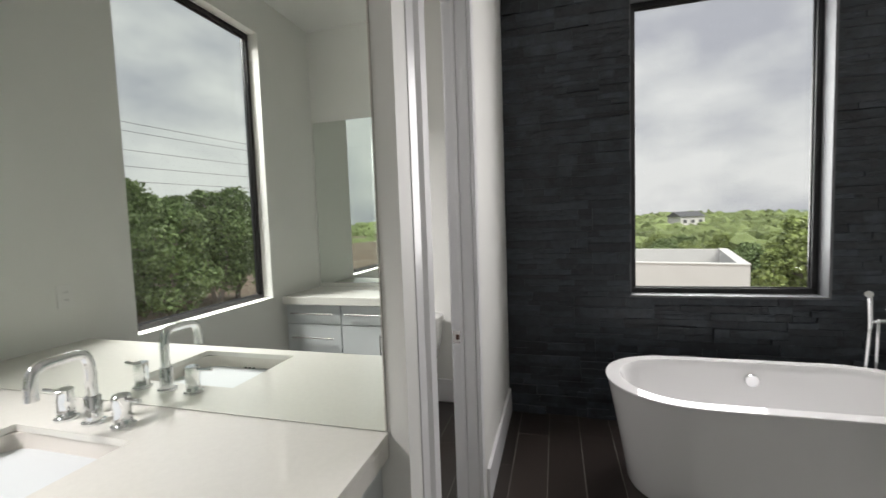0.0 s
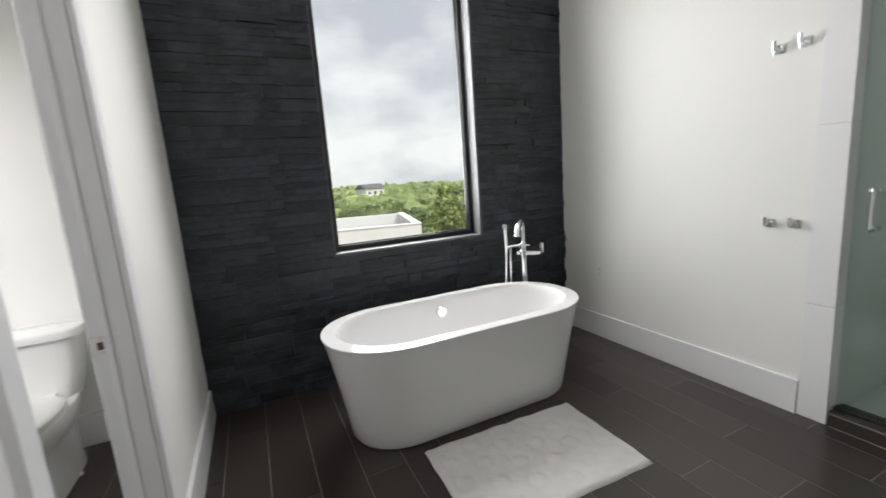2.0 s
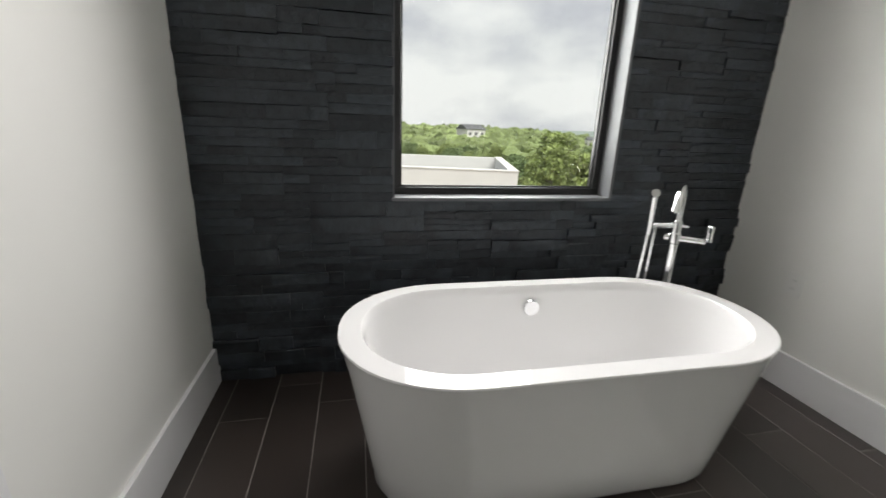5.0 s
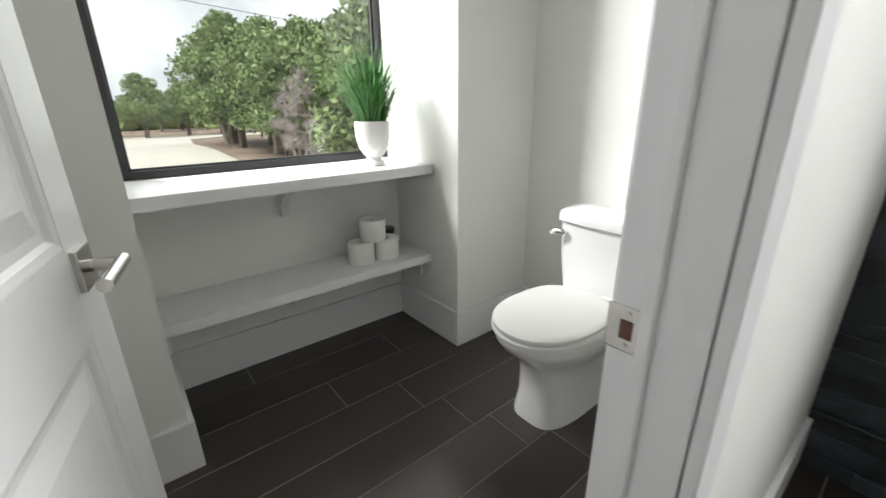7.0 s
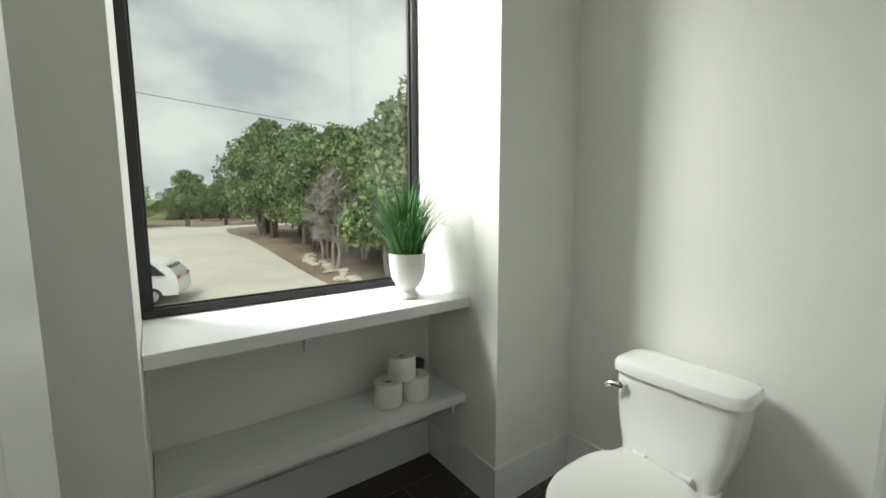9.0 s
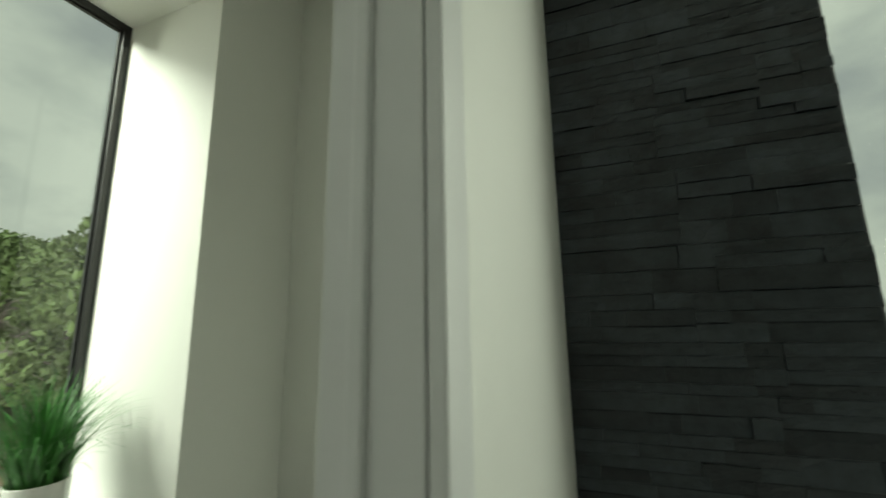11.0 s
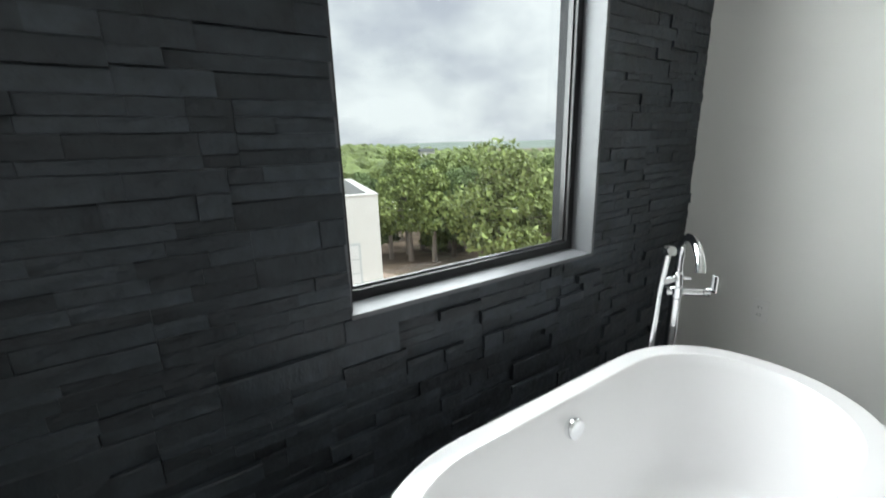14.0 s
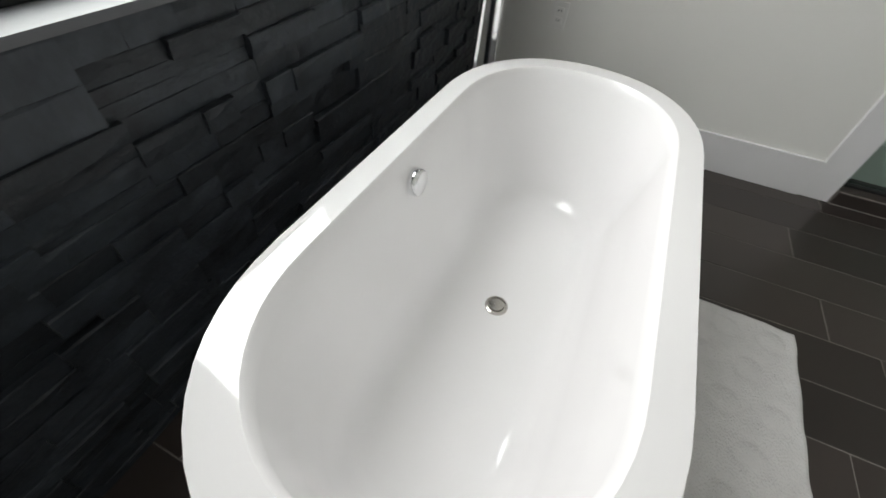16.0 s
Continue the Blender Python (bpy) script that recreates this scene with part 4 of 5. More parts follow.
def white_garage():
    t = thing("garage_building", "white stucco flat-roofed garage building with parapet", "building", at=(5.385, 9.68, GZ))
    top = 0.005 - GZ
    L, D = 13.0, 5.95
    part("wall", boxes((-L, 0, 0, 0.25, -1.8, top)), STUCCO, t)
    part("wall", boxes((-0.25, 0, 0.251, D, -1.8, top)), STUCCO, t)
    part("wall", boxes((-L, -0.251, D - 0.25, D, -1.8, top)), STUCCO, t)
    part("wall", boxes((-L, -L + 0.25, 0.251, D - 0.251, -1.8, top)), STUCCO, t)
    part("roof", boxes((-L + 0.251, -0.251, 0.251, D - 0.251, top - 0.75, top - 0.55)), GREY_METAL, t, "grey flat roof")
    for b in ((-L - 0.02, 0.02, -0.02, 0.27, top, top + 0.03), (-0.27, 0.02, 0.271, D + 0.02, top, top + 0.03)):
        part("coping", boxes(b), STUCCO, t, "thin white metal coping")
    for x in (-3.3, -6.6):
        d = part("garage_door", boxes((x, x + 2.7, -0.012, 0.0, -0.68, 1.55)), CABINET, t, "white sectional garage door")
        for k in range(5):
            part("door_panel", boxes((x + 0.07, x + 2.63, -0.03, -0.0125, -0.64 + 0.43 * k, -0.64 + 0.43 * k + 0.39), bevel=0.008), TRIM, d)
    t.rotation_euler.z = radians(-14.25)
    return t


white_garage()


def far_house(loc, s, rz):
    t = thing("house", "small pale far-off house among the trees", "house", at=loc)
    part("wall", boxes((-4 * s, 4 * s, -3 * s, 3 * s, -6, 3 * s)), STUCCO, t)
    b = bmesh.new()
    v = [b.verts.new(p) for p in ((-4.4 * s, -3.4 * s, 3 * s), (4.4 * s, -3.4 * s, 3 * s), (4.4 * s, 3.4 * s, 3 * s), (-4.4 * s, 3.4 * s, 3 * s), (-4.4 * s, 0, 4.6 * s), (4.4 * s, 0, 4.6 * s))]
    for f in ((0, 1, 5, 4), (2, 3, 4, 5), (0, 4, 3), (1, 2, 5), (3, 2, 1, 0)):
        b.faces.new([v[i] for i in f])
    part("roof", b, GREY_METAL, t, "grey metal roof")
    for x in (-2.6, 0, 2.6):
        part("window", boxes((x * s - 0.6 * s, x * s + 0.6 * s, -3.03 * s, -3.0 * s, 1.0 * s, 2.0 * s)), GREY_METAL, t, "dark window")
    t.rotation_euler.z = rz
    return t


def leaf_cloud(bm, centre, r, count, size, rng, squash=0.8):
    for _ in range(count):
        d = Vector((rng.gauss(0, 1), rng.gauss(0, 1), rng.gauss(0, 1)))
        d.normalize()
        p = centre + Vector((d.x, d.y, d.z * squash)) * r * rng.uniform(0.55, 1.05)
        a = Vector((rng.gauss(0, 1), rng.gauss(0, 1), rng.gauss(0, 1) + 0.4)).normalized()
        b = a.cross(Vector((rng.gauss(0, 1), rng.gauss(0, 1), rng.gauss(0, 1)))).normalized()
        s = size * rng.uniform(0.6, 1.3)
        q = [p - a * s - b * s * 0.2, p - a * s * 0.1 - b * s * 0.5, p + a * s, p - a * s * 0.1 + b * s * 0.5]
        bm.faces.new([bm.verts.new(c) for c in q])


def tree(name, label, height, spread, seed, leaf, bark, stems, clumps, per, size, trunk_share=0.3, at=(0, 0, 0), bare=False):
    rng = random.Random(seed)
    t = thing(name, label, "tree", "", at)
    tips = []
    limbs = bmesh.new()
    tr = bmesh.new()

    def add(bmx, pts, r0, r1, k=7):
        b = tube(pts, lambda u: r0 + (r1 - r0) * u, k, 3)
        me = bpy.data.meshes.new("tmp")
        b.to_mesh(me)
        b.free()
        bmx.from_mesh(me)
        bpy.data.meshes.remove(me)

    for s in range(stems):
        a = rng.uniform(0, 6.28)
        lean = spread * rng.uniform(0.05, 0.28)
        b0 = Vector((0.12 * math.cos(a) * (stems > 1), 0.12 * math.sin(a) * (stems > 1), 0))
        m = b0 + Vector((lean * 0.5 * math.cos(a) + rng.uniform(-0.15, 0.15), lean * 0.5 * math.sin(a), height * trunk_share))
        e = b0 + Vector((lean * math.cos(a), lean * math.sin(a), height * 0.82))
        add(tr, [b0, b0.lerp(m, 0.5) + Vector((rng.uniform(-.1, .1), rng.uniform(-.1, .1), 0)), m, m.lerp(e, 0.5) + Vector((rng.uniform(-.2, .2), rng.uniform(-.2, .2), 0)), e], 0.035 * height / math.sqrt(stems), 0.02)
        for k in range(max(3, clumps // stems)):
            u = (k + 0.5) / max(3, clumps // stems)
            z = height * (trunk_share * 0.9 + (0.97 - trunk_share * 0.9) * u)
            base = m.lerp(e, max(0, min(1, (z - m.z) / (e.z - m.z) - 0.12)))
            a2 = a + k * 2.4 + rng.uniform(-0.5, 0.5)
            prof = math.sin(math.pi * min(1, 0.22 + 0.75 * u)) ** 0.8
            rr = spread * prof * rng.uniform(0.45, 1.0) * (0.85 if k % 3 else 0.35)
            tip = Vector((base.x * 0.6 + rr * math.cos(a2), base.y * 0.6 + rr * math.sin(a2), z + rng.uniform(-0.2, 0.3)))
            add(limbs, [base, base.lerp(tip, 0.5) + Vector((0, 0, -0.06 * rr)), tip], 0.012 * height / math.sqrt(stems), 0.006, 5)
            tips.append((tip, spread * rng.uniform(0.20, 0.36)))
    part("trunk", tr, bark, t)
    part("limb", limbs, bark, t)
    cr = bmesh.new()
    if bare:
        for tip, r in tips:
            for _ in range(per):
                d = Vector((rng.gauss(0, 1), rng.gauss(0, 1), rng.gauss(0.5, 0.8))).normalized()
                p, q = tip - d * r * 0.3 + Vector((rng.uniform(-.2, .2), rng.uniform(-.2, .2), rng.uniform(-.2, .2))), tip + d * r * rng.uniform(0.7, 1.5)
                s = d.cross(Vector((rng.gauss(0, 1), rng.gauss(0, 1), rng.gauss(0, 1)))).normalized() * size
                v = [cr.verts.new(c) for c in (p - s, p + s, q)]
                cr.faces.new(v)
    else:
        for tip, r in tips:
            leaf_cloud(cr, tip, r, per, size, rng)
    part("crown", cr, leaf, t)
    return t


PROTO = [
    tree("juniper_tree", "dark green juniper tree with several bare grey stems", 6.2, 2.3, 3, LEAF, BARK, 3, 30, 260, 0.115, 0.30, (-27.0, 7.4, gz(-27, 7.4))),
    tree("juniper_tree", "dark green juniper tree with several bare grey stems", 5.4, 2.6, 5, LEAF, PALE_BARK, 2, 30, 260, 0.115, 0.28, (-24, 9.6, gz(-24, 9.6))),
    tree("oak_tree", "bright green bushy tree with a dense rounded crown", 4.6, 2.7, 7, LEAF_B, BARK, 2, 40, 260, 0.12, 0.12, (13.6, 15.5, gz(13.6, 15.5))),
    tree("dead_tree", "bare grey dead tree with fine twigs", 5.6, 2.0, 9, TWIG, PALE_BARK, 2, 26, 130, 0.012, 0.30, (-22.3, 7.0, gz(-22.3, 7.0)), True),
    tree("young_tree", "tall slender bright green tree with thin bare trunk", 5.2, 1.8, 11, LEAF_B, PALE_BARK, 1, 28, 220, 0.12, 0.40, (10.6, 17.5, gz(10.6, 17.5))),
]


def plant(k, x, y, s, rz, dz=0.0):
    m = pose(x, y, gz(x, y) + dz, 0, 0, rz)
    o = copy_thing(PROTO[k], m)
    o.scale = (s, s, s * 1.0)
    return o


rng = random.Random(21)
# beyond the toilet room and vanity windows
for k, x, y, s in ((0, -34, 6.6, 1.3), (1, -37.5, 6.4, 1.3), (0, -40, 7.4, 1.3), (1, -19.5, 9, 1.35), (3, -25.0, 7.4, 0.8), (0, -17.0, 9.6, 1.5), (1, -30, 7.8, 1.25), (0, -33, 8.9, 1.25), (0, -16, -7.5, 1.3), (1, -19.5, -6.6, 1.3), (1, -26, 9, 1.3), (0, -27, 9.5, 1.2), (1, -20, 11, 1.1), (0, -35, 9, 1.2), (1, -52, -4, 1.0), (0, -30, 12, 1.2),
                   (0, -51, -8, 1.0), (1, -56, -3, 1.0), (0, -53, 2, 1.0), (1, -60, -12, 1.1), (0, -38, 11, 1.1), (0, -24, 14, 1.2), (1, -30, 16, 1.2), (1, -34, 13, 1.1), (0, -40, 16, 1.1), (0, -54, 6, 0.9), (1, -51, -12, 0.9),
                   (1, -15.5, -14.5, 0.95), (0, -18.5, -13, 1.0), (1, -17.0, -18.5, 1.0), (0, -20, -16.5, 1.1), (1, -14.5, -21, 1.0), (0, -19, -22, 1.1), (1, -22, -19, 1.1), (0, -24.5, -15.5, 1.05), (1, -23, -24, 1.2), (0, -15, -26, 1.1), (1, -29, -27, 1.1), (0, -33, -26, 1.2)):
    plant(k, x, y, s * (1.12 if y > 5 and x > -42 else 1.0), rng.uniform(0, 360))
for i in range(26):
    plant(rng.choice((0, 1, 1)), rng.uniform(-85, -54), rng.uniform(-34, 40), rng.uniform(0.8, 1.1), rng.uniform(0, 360))
# beyond the slate wall's window
for k, x, y, s in ((2, 10.9, 10.1, 0.97), (4, 9.6, 13.4, 0.74), (1, 11.4, 11.2, 0.62), (4, 12.8, 10.4, 0.72), (0, 10.7, 13.6, 0.62), (4, 13.9, 12.6, 0.78), (2, 15.6, 10.8, 0.7), (4, 9.0, 14.4, 0.8), (1, 12.0, 14.2, 0.72), (4, 16.8, 12.6, 0.78), (0, 14.9, 9.0, 0.6), (2, 17.5, 9.4, 0.66), (4, 8.9, 16.2, 0.72), (4, 12.0, 18.5, 0.8), (1, 9.8, 20.0, 0.8), (2, 16.8, 15.2, 0.75), (4, 18.6, 13.2, 0.7), (2, 19.8, 16.0, 0.85), (4, 15.2, 18.0, 0.85), (1, 12.6, 16.2, 0.62), (4, 13.4, 20.5, 0.85), (0, 17.5, 21.0, 0.85), (2, 11.3, 15.6, 0.5), (2, 21.0, 12.5, 0.75), (4, 7.8, 19.0, 0.75), (1, 8.4, 23.5, 0.85), (2, 17.5, 18.5, 0.92), (4, 13.2, 22.0, 0.72), (4, 14.8, 25.0, 0.75), (4, 18.5, 26, 0.8), (0, 12.5, 27.5, 0.8), (1, 20.5, 23.0, 0.8), (2, 22.5, 25, 0.9), (4, 9.8, 27, 0.75), (0, 16.0, 29, 0.85), (2, 24, 20, 0.9), (4, 24, 29, 0.8), (1, 28, 26, 0.85), (2, 20, 30, 1.0), (0, 8.0, 31, 0.85), (4, 5.0, 33, 0.8), (1, 1.5, 32, 0.9)):
    plant(k, x, y, s, rng.uniform(0, 360))
for i in range(85):
    a, d = radians(rng.uniform(22, 108)), rng.uniform(30, 72)
    x, y = d * math.cos(a), d * math.sin(a)
    plant(rng.choice((0, 1, 2, 2, 4)), x, y, rng.uniform(0.72, 0.95), rng.uniform(0, 360))


def woods(name, count, d0, d1, a0, a1, top, size, material, seed):
    rng = random.Random(seed)
    verts, faces = [], []
    b = bmesh.new()
    bmesh.ops.create_icosphere(b, subdivisions=2, radius=1.0)
    base = [v.co.copy() for v in b.verts]
    tris = [[v.index for v in f.verts] for f in b.faces]
    b.free()
    for _ in range(count):
        a, d = radians(rng.uniform(a0, a1)), d0 + (d1 - d0) * rng.random() ** 1.3
        x, y = d * math.cos(a), d * math.sin(a)
        z = top(d, math.degrees(a)) + rng.uniform(-0.8, 0.8) * size * 0.4
        s = size * rng.uniform(0.6, 1.25) * (0.6 + 0.4 * d / d1)
        o = len(verts)
        off = Vector((rng.uniform(0, 99), rng.uniform(0, 99), 0))
        for c in base:
            q = c * (1 + 0.75 * noise.noise(c * 2.1 + off))
            verts.append((x + q.x * s, y + q.y * s, z + q.z * s * 0.85))
        faces.extend([[i + o for i in f] for f in tris])
    me = bpy.data.meshes.new(name)
    me.from_pydata(verts, [], faces)
    me.materials.append(material)
    return tagged(new(name, me), "dense green woods covering the far slopes", "woods", kind="stuff")


def slope(d, a):
    rise = 1.0 if a > 72 else max(0.0, (a - 48) / 24)
    return -3.6 + (3.9 * rise * min(1, max(0, (d - 60) / 160))) + (-1.5) * (1 - rise)


woods("far_woods", 1900, 62, 240, 18, 125, slope, 2.6, WOODS, 31)
woods("far_woods", 500, 75, 160, 130, 250, lambda d, a: -1.0, 3.2, WOODS, 33)

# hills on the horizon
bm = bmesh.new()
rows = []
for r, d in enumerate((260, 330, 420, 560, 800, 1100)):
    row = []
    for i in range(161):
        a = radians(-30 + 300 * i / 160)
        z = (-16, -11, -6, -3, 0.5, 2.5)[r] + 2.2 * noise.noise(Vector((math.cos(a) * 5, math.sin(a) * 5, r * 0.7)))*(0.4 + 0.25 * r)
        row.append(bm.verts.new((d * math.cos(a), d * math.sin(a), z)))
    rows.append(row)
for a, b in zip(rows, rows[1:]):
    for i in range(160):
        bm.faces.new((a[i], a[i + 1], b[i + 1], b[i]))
structure("backdrop_hills", bm, HAZE_WOODS, "wooded hills along the horizon, haze put into their colour", "hills")
far_house((30, 105, -1.4), 0.75, 0.4)
far_house((75, 120, -3.0), 0.6, -0.3)


def planter(x, y, z):
    t = thing("planter", "teal glazed planter with pale flowers on the reddish drive", "planter", at=(x, y, z))
    part("pot", lathe([(0.20, 0.0), (0.22, 0.01), (0.30, 0.42), (0.31, 0.46), (0.28, 0.46), (0.27, 0.40), (0.05, 0.39)], 28), TEAL, t, "teal glazed pot", True)
    b = bmesh.new()
    rng = random.Random(41)
    leaf_cloud(b, Vector((0, 0, 0.52)), 0.26, 420, 0.05, rng, 0.55)
    part("foliage", b, LEAF_B, t)
    b = bmesh.new()
    leaf_cloud(b, Vector((0, 0, 0.56)), 0.28, 120, 0.045, rng, 0.55)
    part("flowers", b, PAPER, t, "pale flowers")
    return t


planter(6.70, 9.90, GZ - 0.67)


def parked_car():
    t = thing("parked_car", "white estate car parked on the pale driveway", "car", at=(-20.5, -2.62, gz(-20.5, -2.62) + 0.07))
    prof = [(-2.3, 0.35), (-2.32, 0.75), (-2.2, 0.98), (-1.25, 1.08), (-0.55, 1.62), (0.3, 1.70), (1.55, 1.66), (2.05, 1.35), (2.25, 1.05), (2.30, 0.6), (2.25, 0.35)]
    rings = []
    for y, sx in ((-0.88, 0.97), (-0.86, 1.0), (-0.70, 1.0), (0.70, 1.0), (0.86, 1.0), (0.88, 0.97)):
        rings.append([(x * sx, y * (1 - 0.16 * max(0, z - 1.0) / 0.7), z) for x, z in prof])
    part("body", loft(rings), CAR_PAINT, t, "", True)
    for s in (-1, 1):
        b = bmesh.new()
        w = [(-1.05, 1.10), (-0.48, 1.54), (1.45, 1.56), (1.86, 1.14)]
        yy = lambda z: s * (0.885 * (1 - 0.16 * max(0, z - 1.0) / 0.7) + 0.004)
        lo = [b.verts.new((x, yy(z) - s * 0.03, z)) for x, z in w]
        hi = [b.verts.new((x, yy(z), z)) for x, z in w]
        b.faces.new(hi)
        for i in range(4):
            b.faces.new((lo[i], lo[(i + 1) % 4], hi[(i + 1) % 4], hi[i]))
        part("side_window", b, CAR_GLASS, t, "dark tinted glass")
        part("tail_light", boxes((2.10, 2.29, s * 0.62 - 0.17, s * 0.62 + 0.17, 0.95, 1.10), bevel=0.02), RED_LENS, t, "red tail light")
        for x in (-1.45, 1.4):
            wh = part("wheel", rod((x, s * 0.68, 0.33), (x, s * 0.89, 0.33), 0.33, 28), RUBBER, t, "black tyre", True)
            part("rim", rod((x, s * 0.86, 0.33), (x, s * 0.895, 0.33), 0.21, 24), NICKEL, wh, "", True)
    part("rear_window", boxes((1.86, 2.0, -0.6, 0.6, 1.18, 1.5), bevel=0.02), CAR_GLASS, t, "dark rear glass")
    t.rotation_euler.z = radians(72)
    return t


parked_car()


def utility_pole(x, y):
    t = thing("utility_pole", "weathered wooden utility pole with a crossarm", "utility pole", at=(x, y, GZ))
    part("pole", rod((0, 0, 0), (0, 0, 14), 0.14, 12), BARK, t)
    part("crossarm", boxes((-0.06, 0.06, -1.1, 1.1, 13.2, 13.35)), BARK, t)
    return t


def cable(p, q, sag):
    m = [Vector(p).lerp(Vector(q), u) - Vector((0, 0, sag * 4 * u * (1 - u))) for u in (0, 0.25, 0.5, 0.75, 1)]
    ob = mesh_ob("power_cable", tube(m, 0.022, 5, 3), DARK_PLASTIC)
    return tagged(ob, "black overhead power cable against the sky", "power cable", "overhead power cables")


for z in (6.2, 7.4, 8.7, 10.2, 10.9):
    cable((-34.2, -4, z - 0.6), (-30.2, -58, z + 0.6), 0.5)
cable((-34.2, -4, 8.6), (-40, 60, 7.6), 0.7)
utility_pole(-40, 60)


utility_pole(-30.2, -58)
utility_pole(-34.2, -4)


# ---- wall stones and floor tiles ----
def block(name, w, d, h, rough, seed):
    """A stone with a slightly uneven, chipped front face; the front is -y."""
    rng = random.Random(seed)
    bm = bmesh.new()
    xs, zs = (-w / 2, -w / 6, w / 6, w / 2), (-h / 2, h * 0.1, h / 2 - 0.0022, h / 2)
    f = []
    for r, z in enumerate(zs):
        back = 0.0020 if r == 3 else 0.0
        f.append([bm.verts.new((x + (rng.uniform(-1, 1) * 0.004 if 0 < i < 3 else 0), -d + back + rng.uniform(-1, 1) * rough, z + (rng.uniform(-1, 0.1) * 0.0012 if r == 2 else 0))) for i, x in enumerate(xs)])
    bk = [bm.verts.new(p) for p in ((-w / 2, 0, -h / 2), (w / 2, 0, -h / 2), (w / 2, 0, h / 2), (-w / 2, 0, h / 2))]
    for j in range(3):
        for i in range(3):
            bm.faces.new((f[j][i], f[j][i + 1], f[j + 1][i + 1], f[j + 1][i]))
    bm.faces.new((bk[0], bk[1], f[0][3], f[0][2], f[0][1], f[0][0]))
    bm.faces.new((f[3][0], f[3][1], f[3][2], f[3][3], bk[2], bk[3]))
    bm.faces.new((f[0][0], f[1][0], f[2][0], f[3][0], bk[3], bk[0]))
    bm.faces.new((f[0][3], bk[1], bk[2], f[3][3], f[2][3], f[1][3]))
    bmesh.ops.recalc_face_normals(bm, faces=bm.faces)
    me = bpy.data.meshes.new(name)
    bm.to_mesh(me)
    bm.free()
    return me


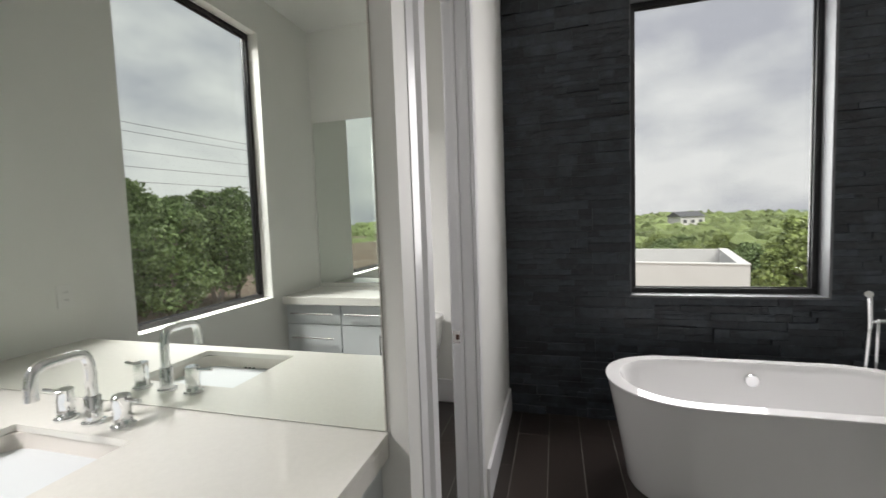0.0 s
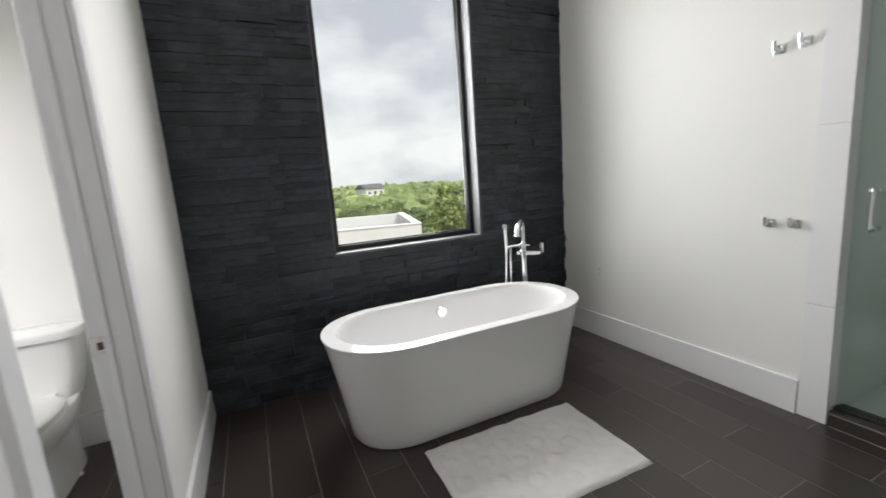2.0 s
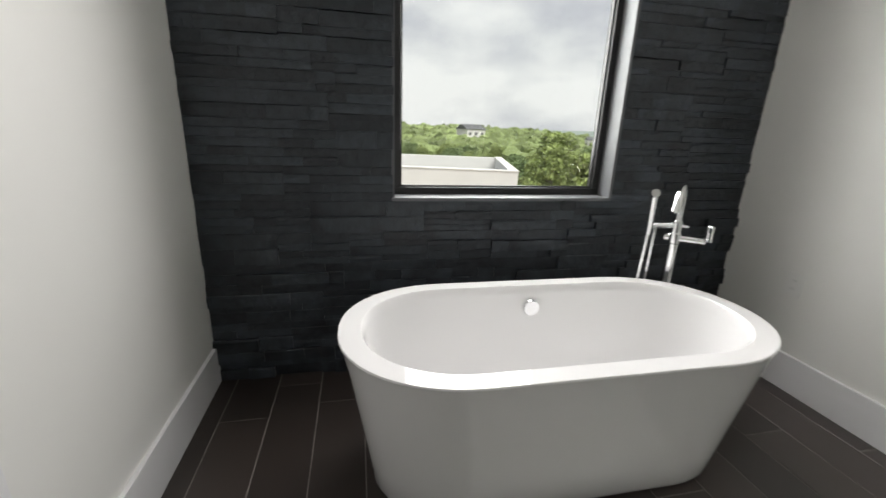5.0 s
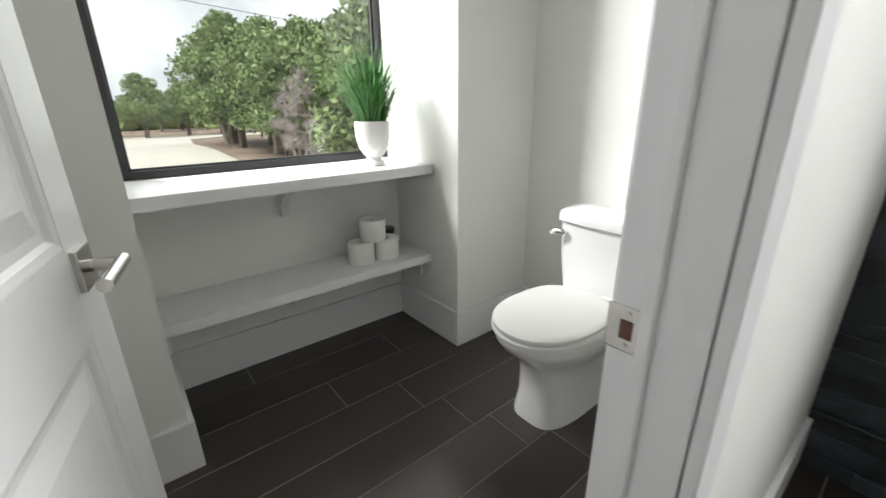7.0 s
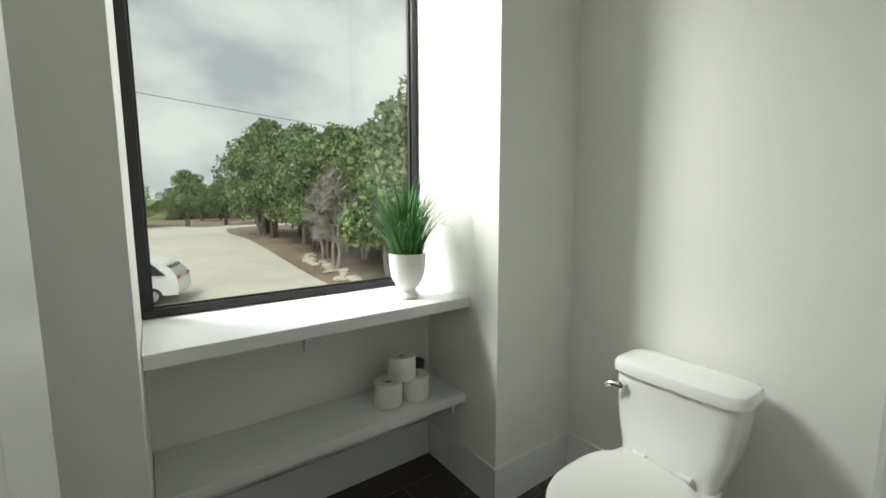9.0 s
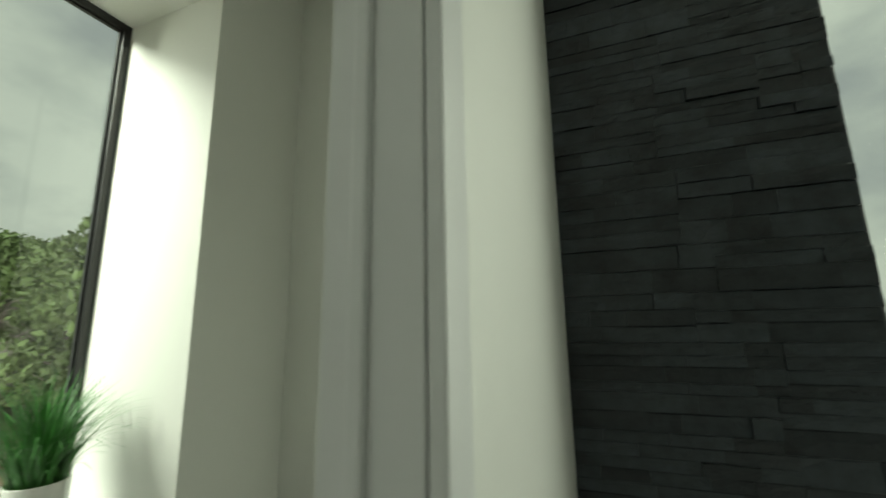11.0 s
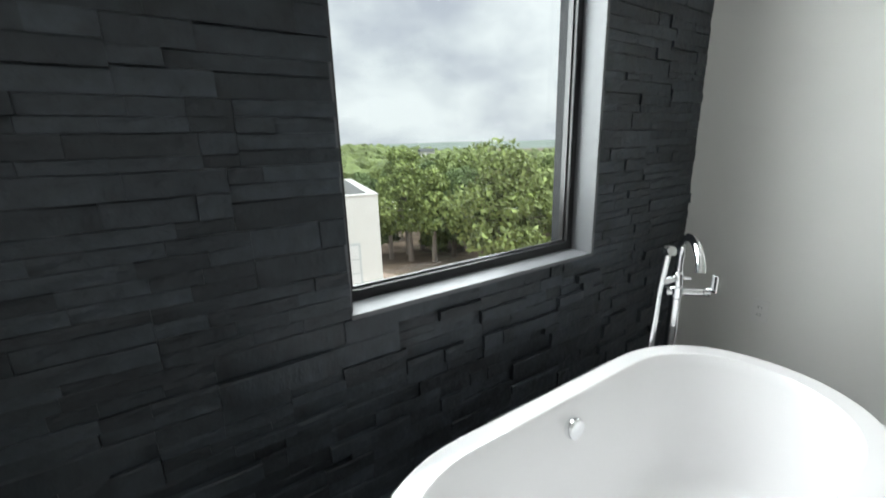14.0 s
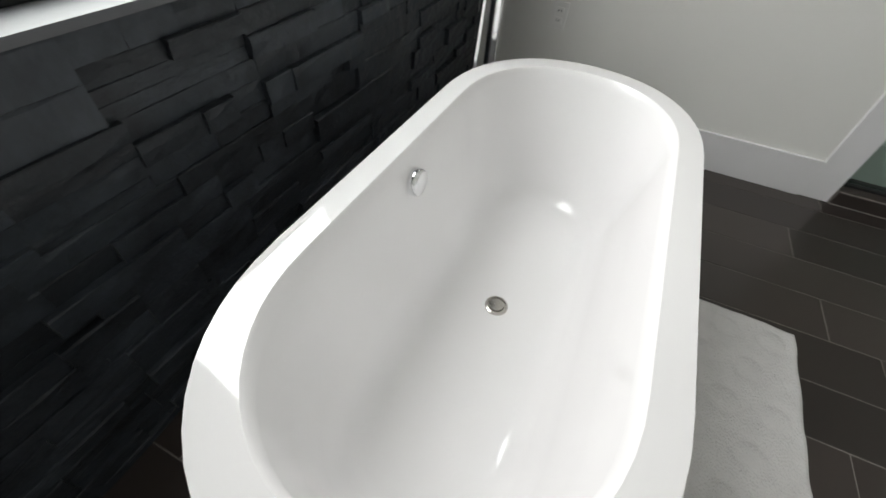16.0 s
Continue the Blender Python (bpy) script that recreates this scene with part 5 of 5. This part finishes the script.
def slate_wall():
    root = tagged(new("wall_slate"), "charcoal split-face slate ledger stone wall", "stone wall", kind="structure")
    rng = random.Random(77)
    rh = 0.04
    lengths = (0.08, 0.13, 0.18, 0.25, 0.34)
    protos = {}
    for ln in lengths:
        for v in range(6):
            me = block("stone", ln - 0.0006, 0.022, rh - 0.0006, 0.0022, int(ln * 100) * 7 + v)
            me.materials.append(SLATE)
            protos[ln, v] = me
    rest = bmesh.new()
    singles = 0

    def lay(x, ln, z, h, jut):
        nonlocal singles
        base = min(lengths, key=lambda q: abs(q - ln))
        me = protos[base, rng.randrange(6)]
        steps = (0.0, 0.002, 0.004, 0.008, 0.012, 0.017, 0.022) if z < 0.80 else (0.0, 0.0005, 0.001, 0.001, 0.0015, 0.002, 0.003, 0.003, 0.006, 0.011)
        proud = rng.choice(steps) + rng.uniform(0, 0.0005)
        m = Matrix.Translation((x + ln / 2 + jut / 2, 0.026 - proud, z + h / 2)) @ Matrix.Rotation(rng.gauss(0, 0.006), 4, "X") @ Matrix.Diagonal(((ln + jut) / base, 1.0, h / rh, 1))
        if 0.55 < z < 1.60 and x < 1.95 and singles < 298:
            ob = bpy.data.objects.new("stone", me)
            scene.collection.objects.link(ob)
            ob.parent = root
            ob.matrix_local = m
            singles += 1
        else:
            k = len(rest.verts)
            rest.from_mesh(me)
            rest.verts.ensure_lookup_table()
            for v in rest.verts[k:]:
                v.co = m @ v.co

    # panels of ledger stone: each a stack of two to four courses, staggered from band to band
    splits = ((0.33, 0.34, 0.33), (0.20, 0.32, 0.22, 0.26), (0.5, 0.5), (0.24, 0.38, 0.38), (0.46, 0.28, 0.26), (0.38, 0.24, 0.38), (0.25, 0.25, 0.25, 0.25), (0.2, 0.2, 0.25, 0.35), (0.18, 0.30, 0.34, 0.18))
    marks = [0.004]
    for stop, n in ((WZ0, 6), (WZ1, 13), (H - 0.003, 3)):
        a = marks[-1]
        marks += [a + (stop - a) * k / n for k in range(1, n + 1)]
    for z0, z1 in zip(marks, marks[1:]):
        mid = (z0 + z1) / 2
        inside = WZ0 < mid < WZ1
        spans = [(XL + 0.002, WX0), (WX1, XR - 0.002)] if inside else [(XL + 0.002, XR - 0.002)]
        for a, b in spans:
            x = a
            while x < b - 0.001:
                w = rng.uniform(0.28, 0.62)
                if b - x - w < 0.16:
                    w = b - x
                z = z0
                for f in rng.choice(splits):
                    h = (z1 - z0) * f
                    u = 0.0
                    while u < w - 0.001:
                        ln = rng.choice((rng.uniform(0.07, 0.16), rng.uniform(0.12, 0.24), rng.uniform(0.2, 0.38)))
                        if w - u - ln < 0.06:
                            ln = w - u
                        edge = inside and abs(x + u + ln - WX0) < 0.004
                        lay(x + u, ln, z, h, rng.uniform(-0.003, 0.008) if edge else 0.0)
                        u += ln
                    z += h
                x += w
    me = bpy.data.meshes.new("stone_rest")
    rest.to_mesh(me)
    rest.free()
    me.materials.clear()
    me.materials.append(SLATE_J)
    ob = new("stone_rest", me)
    ob.parent = root
    ob["kind"] = "stuff"
    return root


slate_wall()


def floor_tiles():
    root = tagged(new("floor"), "dark brown wood-look plank tile floor with thin grout lines", "floor", kind="structure")
    W, L, G = 0.2, 0.9, 0.0035
    rng = random.Random(5)
    cache = {}

    def make(x0, x1, y0, y1):
        w, l = round(x1 - x0 - G, 4), round(y1 - y0 - G, 4)
        if (w, l) not in cache:
            bm = boxes((-w / 2, w / 2, -l / 2, l / 2, -0.006, 0.0))
            es = [e for e in bm.edges if all(v.co.z > -0.0005 for v in e.verts)]
            bmesh.ops.bevel(bm, geom=es, offset=0.0008, segments=1, affect="EDGES")
            me = bpy.data.meshes.new("tile")
            bm.to_mesh(me)
            bm.free()
            me.materials.append(TILE)
            cache[w, l] = me
        ob = bpy.data.objects.new("tile", cache[w, l])
        scene.collection.objects.link(ob)
        ob.parent = root
        ob.location = ((x0 + x1) / 2, (y0 + y1) / 2, 0.0)

    known = {11: -0.99, 12: -1.141, 19: -1.704, 20: -1.967, 22: -2.095}
    toilet_known = {2: -1.06, 3: -0.82, 5: -0.647, 6: -0.53, 1: -0.669}
    areas = [(-1.998, -0.118, -2.02, toilet_known, YM + 0.11, NY),
             (-1.998, -0.116, -2.115, known, YB + 0.001, YM),
             (-0.114, XR + 0.125, -2.115, known, YB + 0.001, 0.022)]
    for a, b, x, joints, ya, yb in areas:
        col = -1
        while x < b:
            off = joints.get(col, -1.1 + 0.37 * (col - 3))
            y = off - math.ceil((off - YB) / L) * L
            while y < yb:
                x0, x1, y0, y1 = max(x, a), min(x + W, b), max(y, ya), min(y + L, yb)
                y += L
                if y1 - y0 > 0.03 and x1 - x0 > 0.02:
                    make(x0, x1, y0, y1)
            x += W
            col += 1
    return root


floor_tiles()
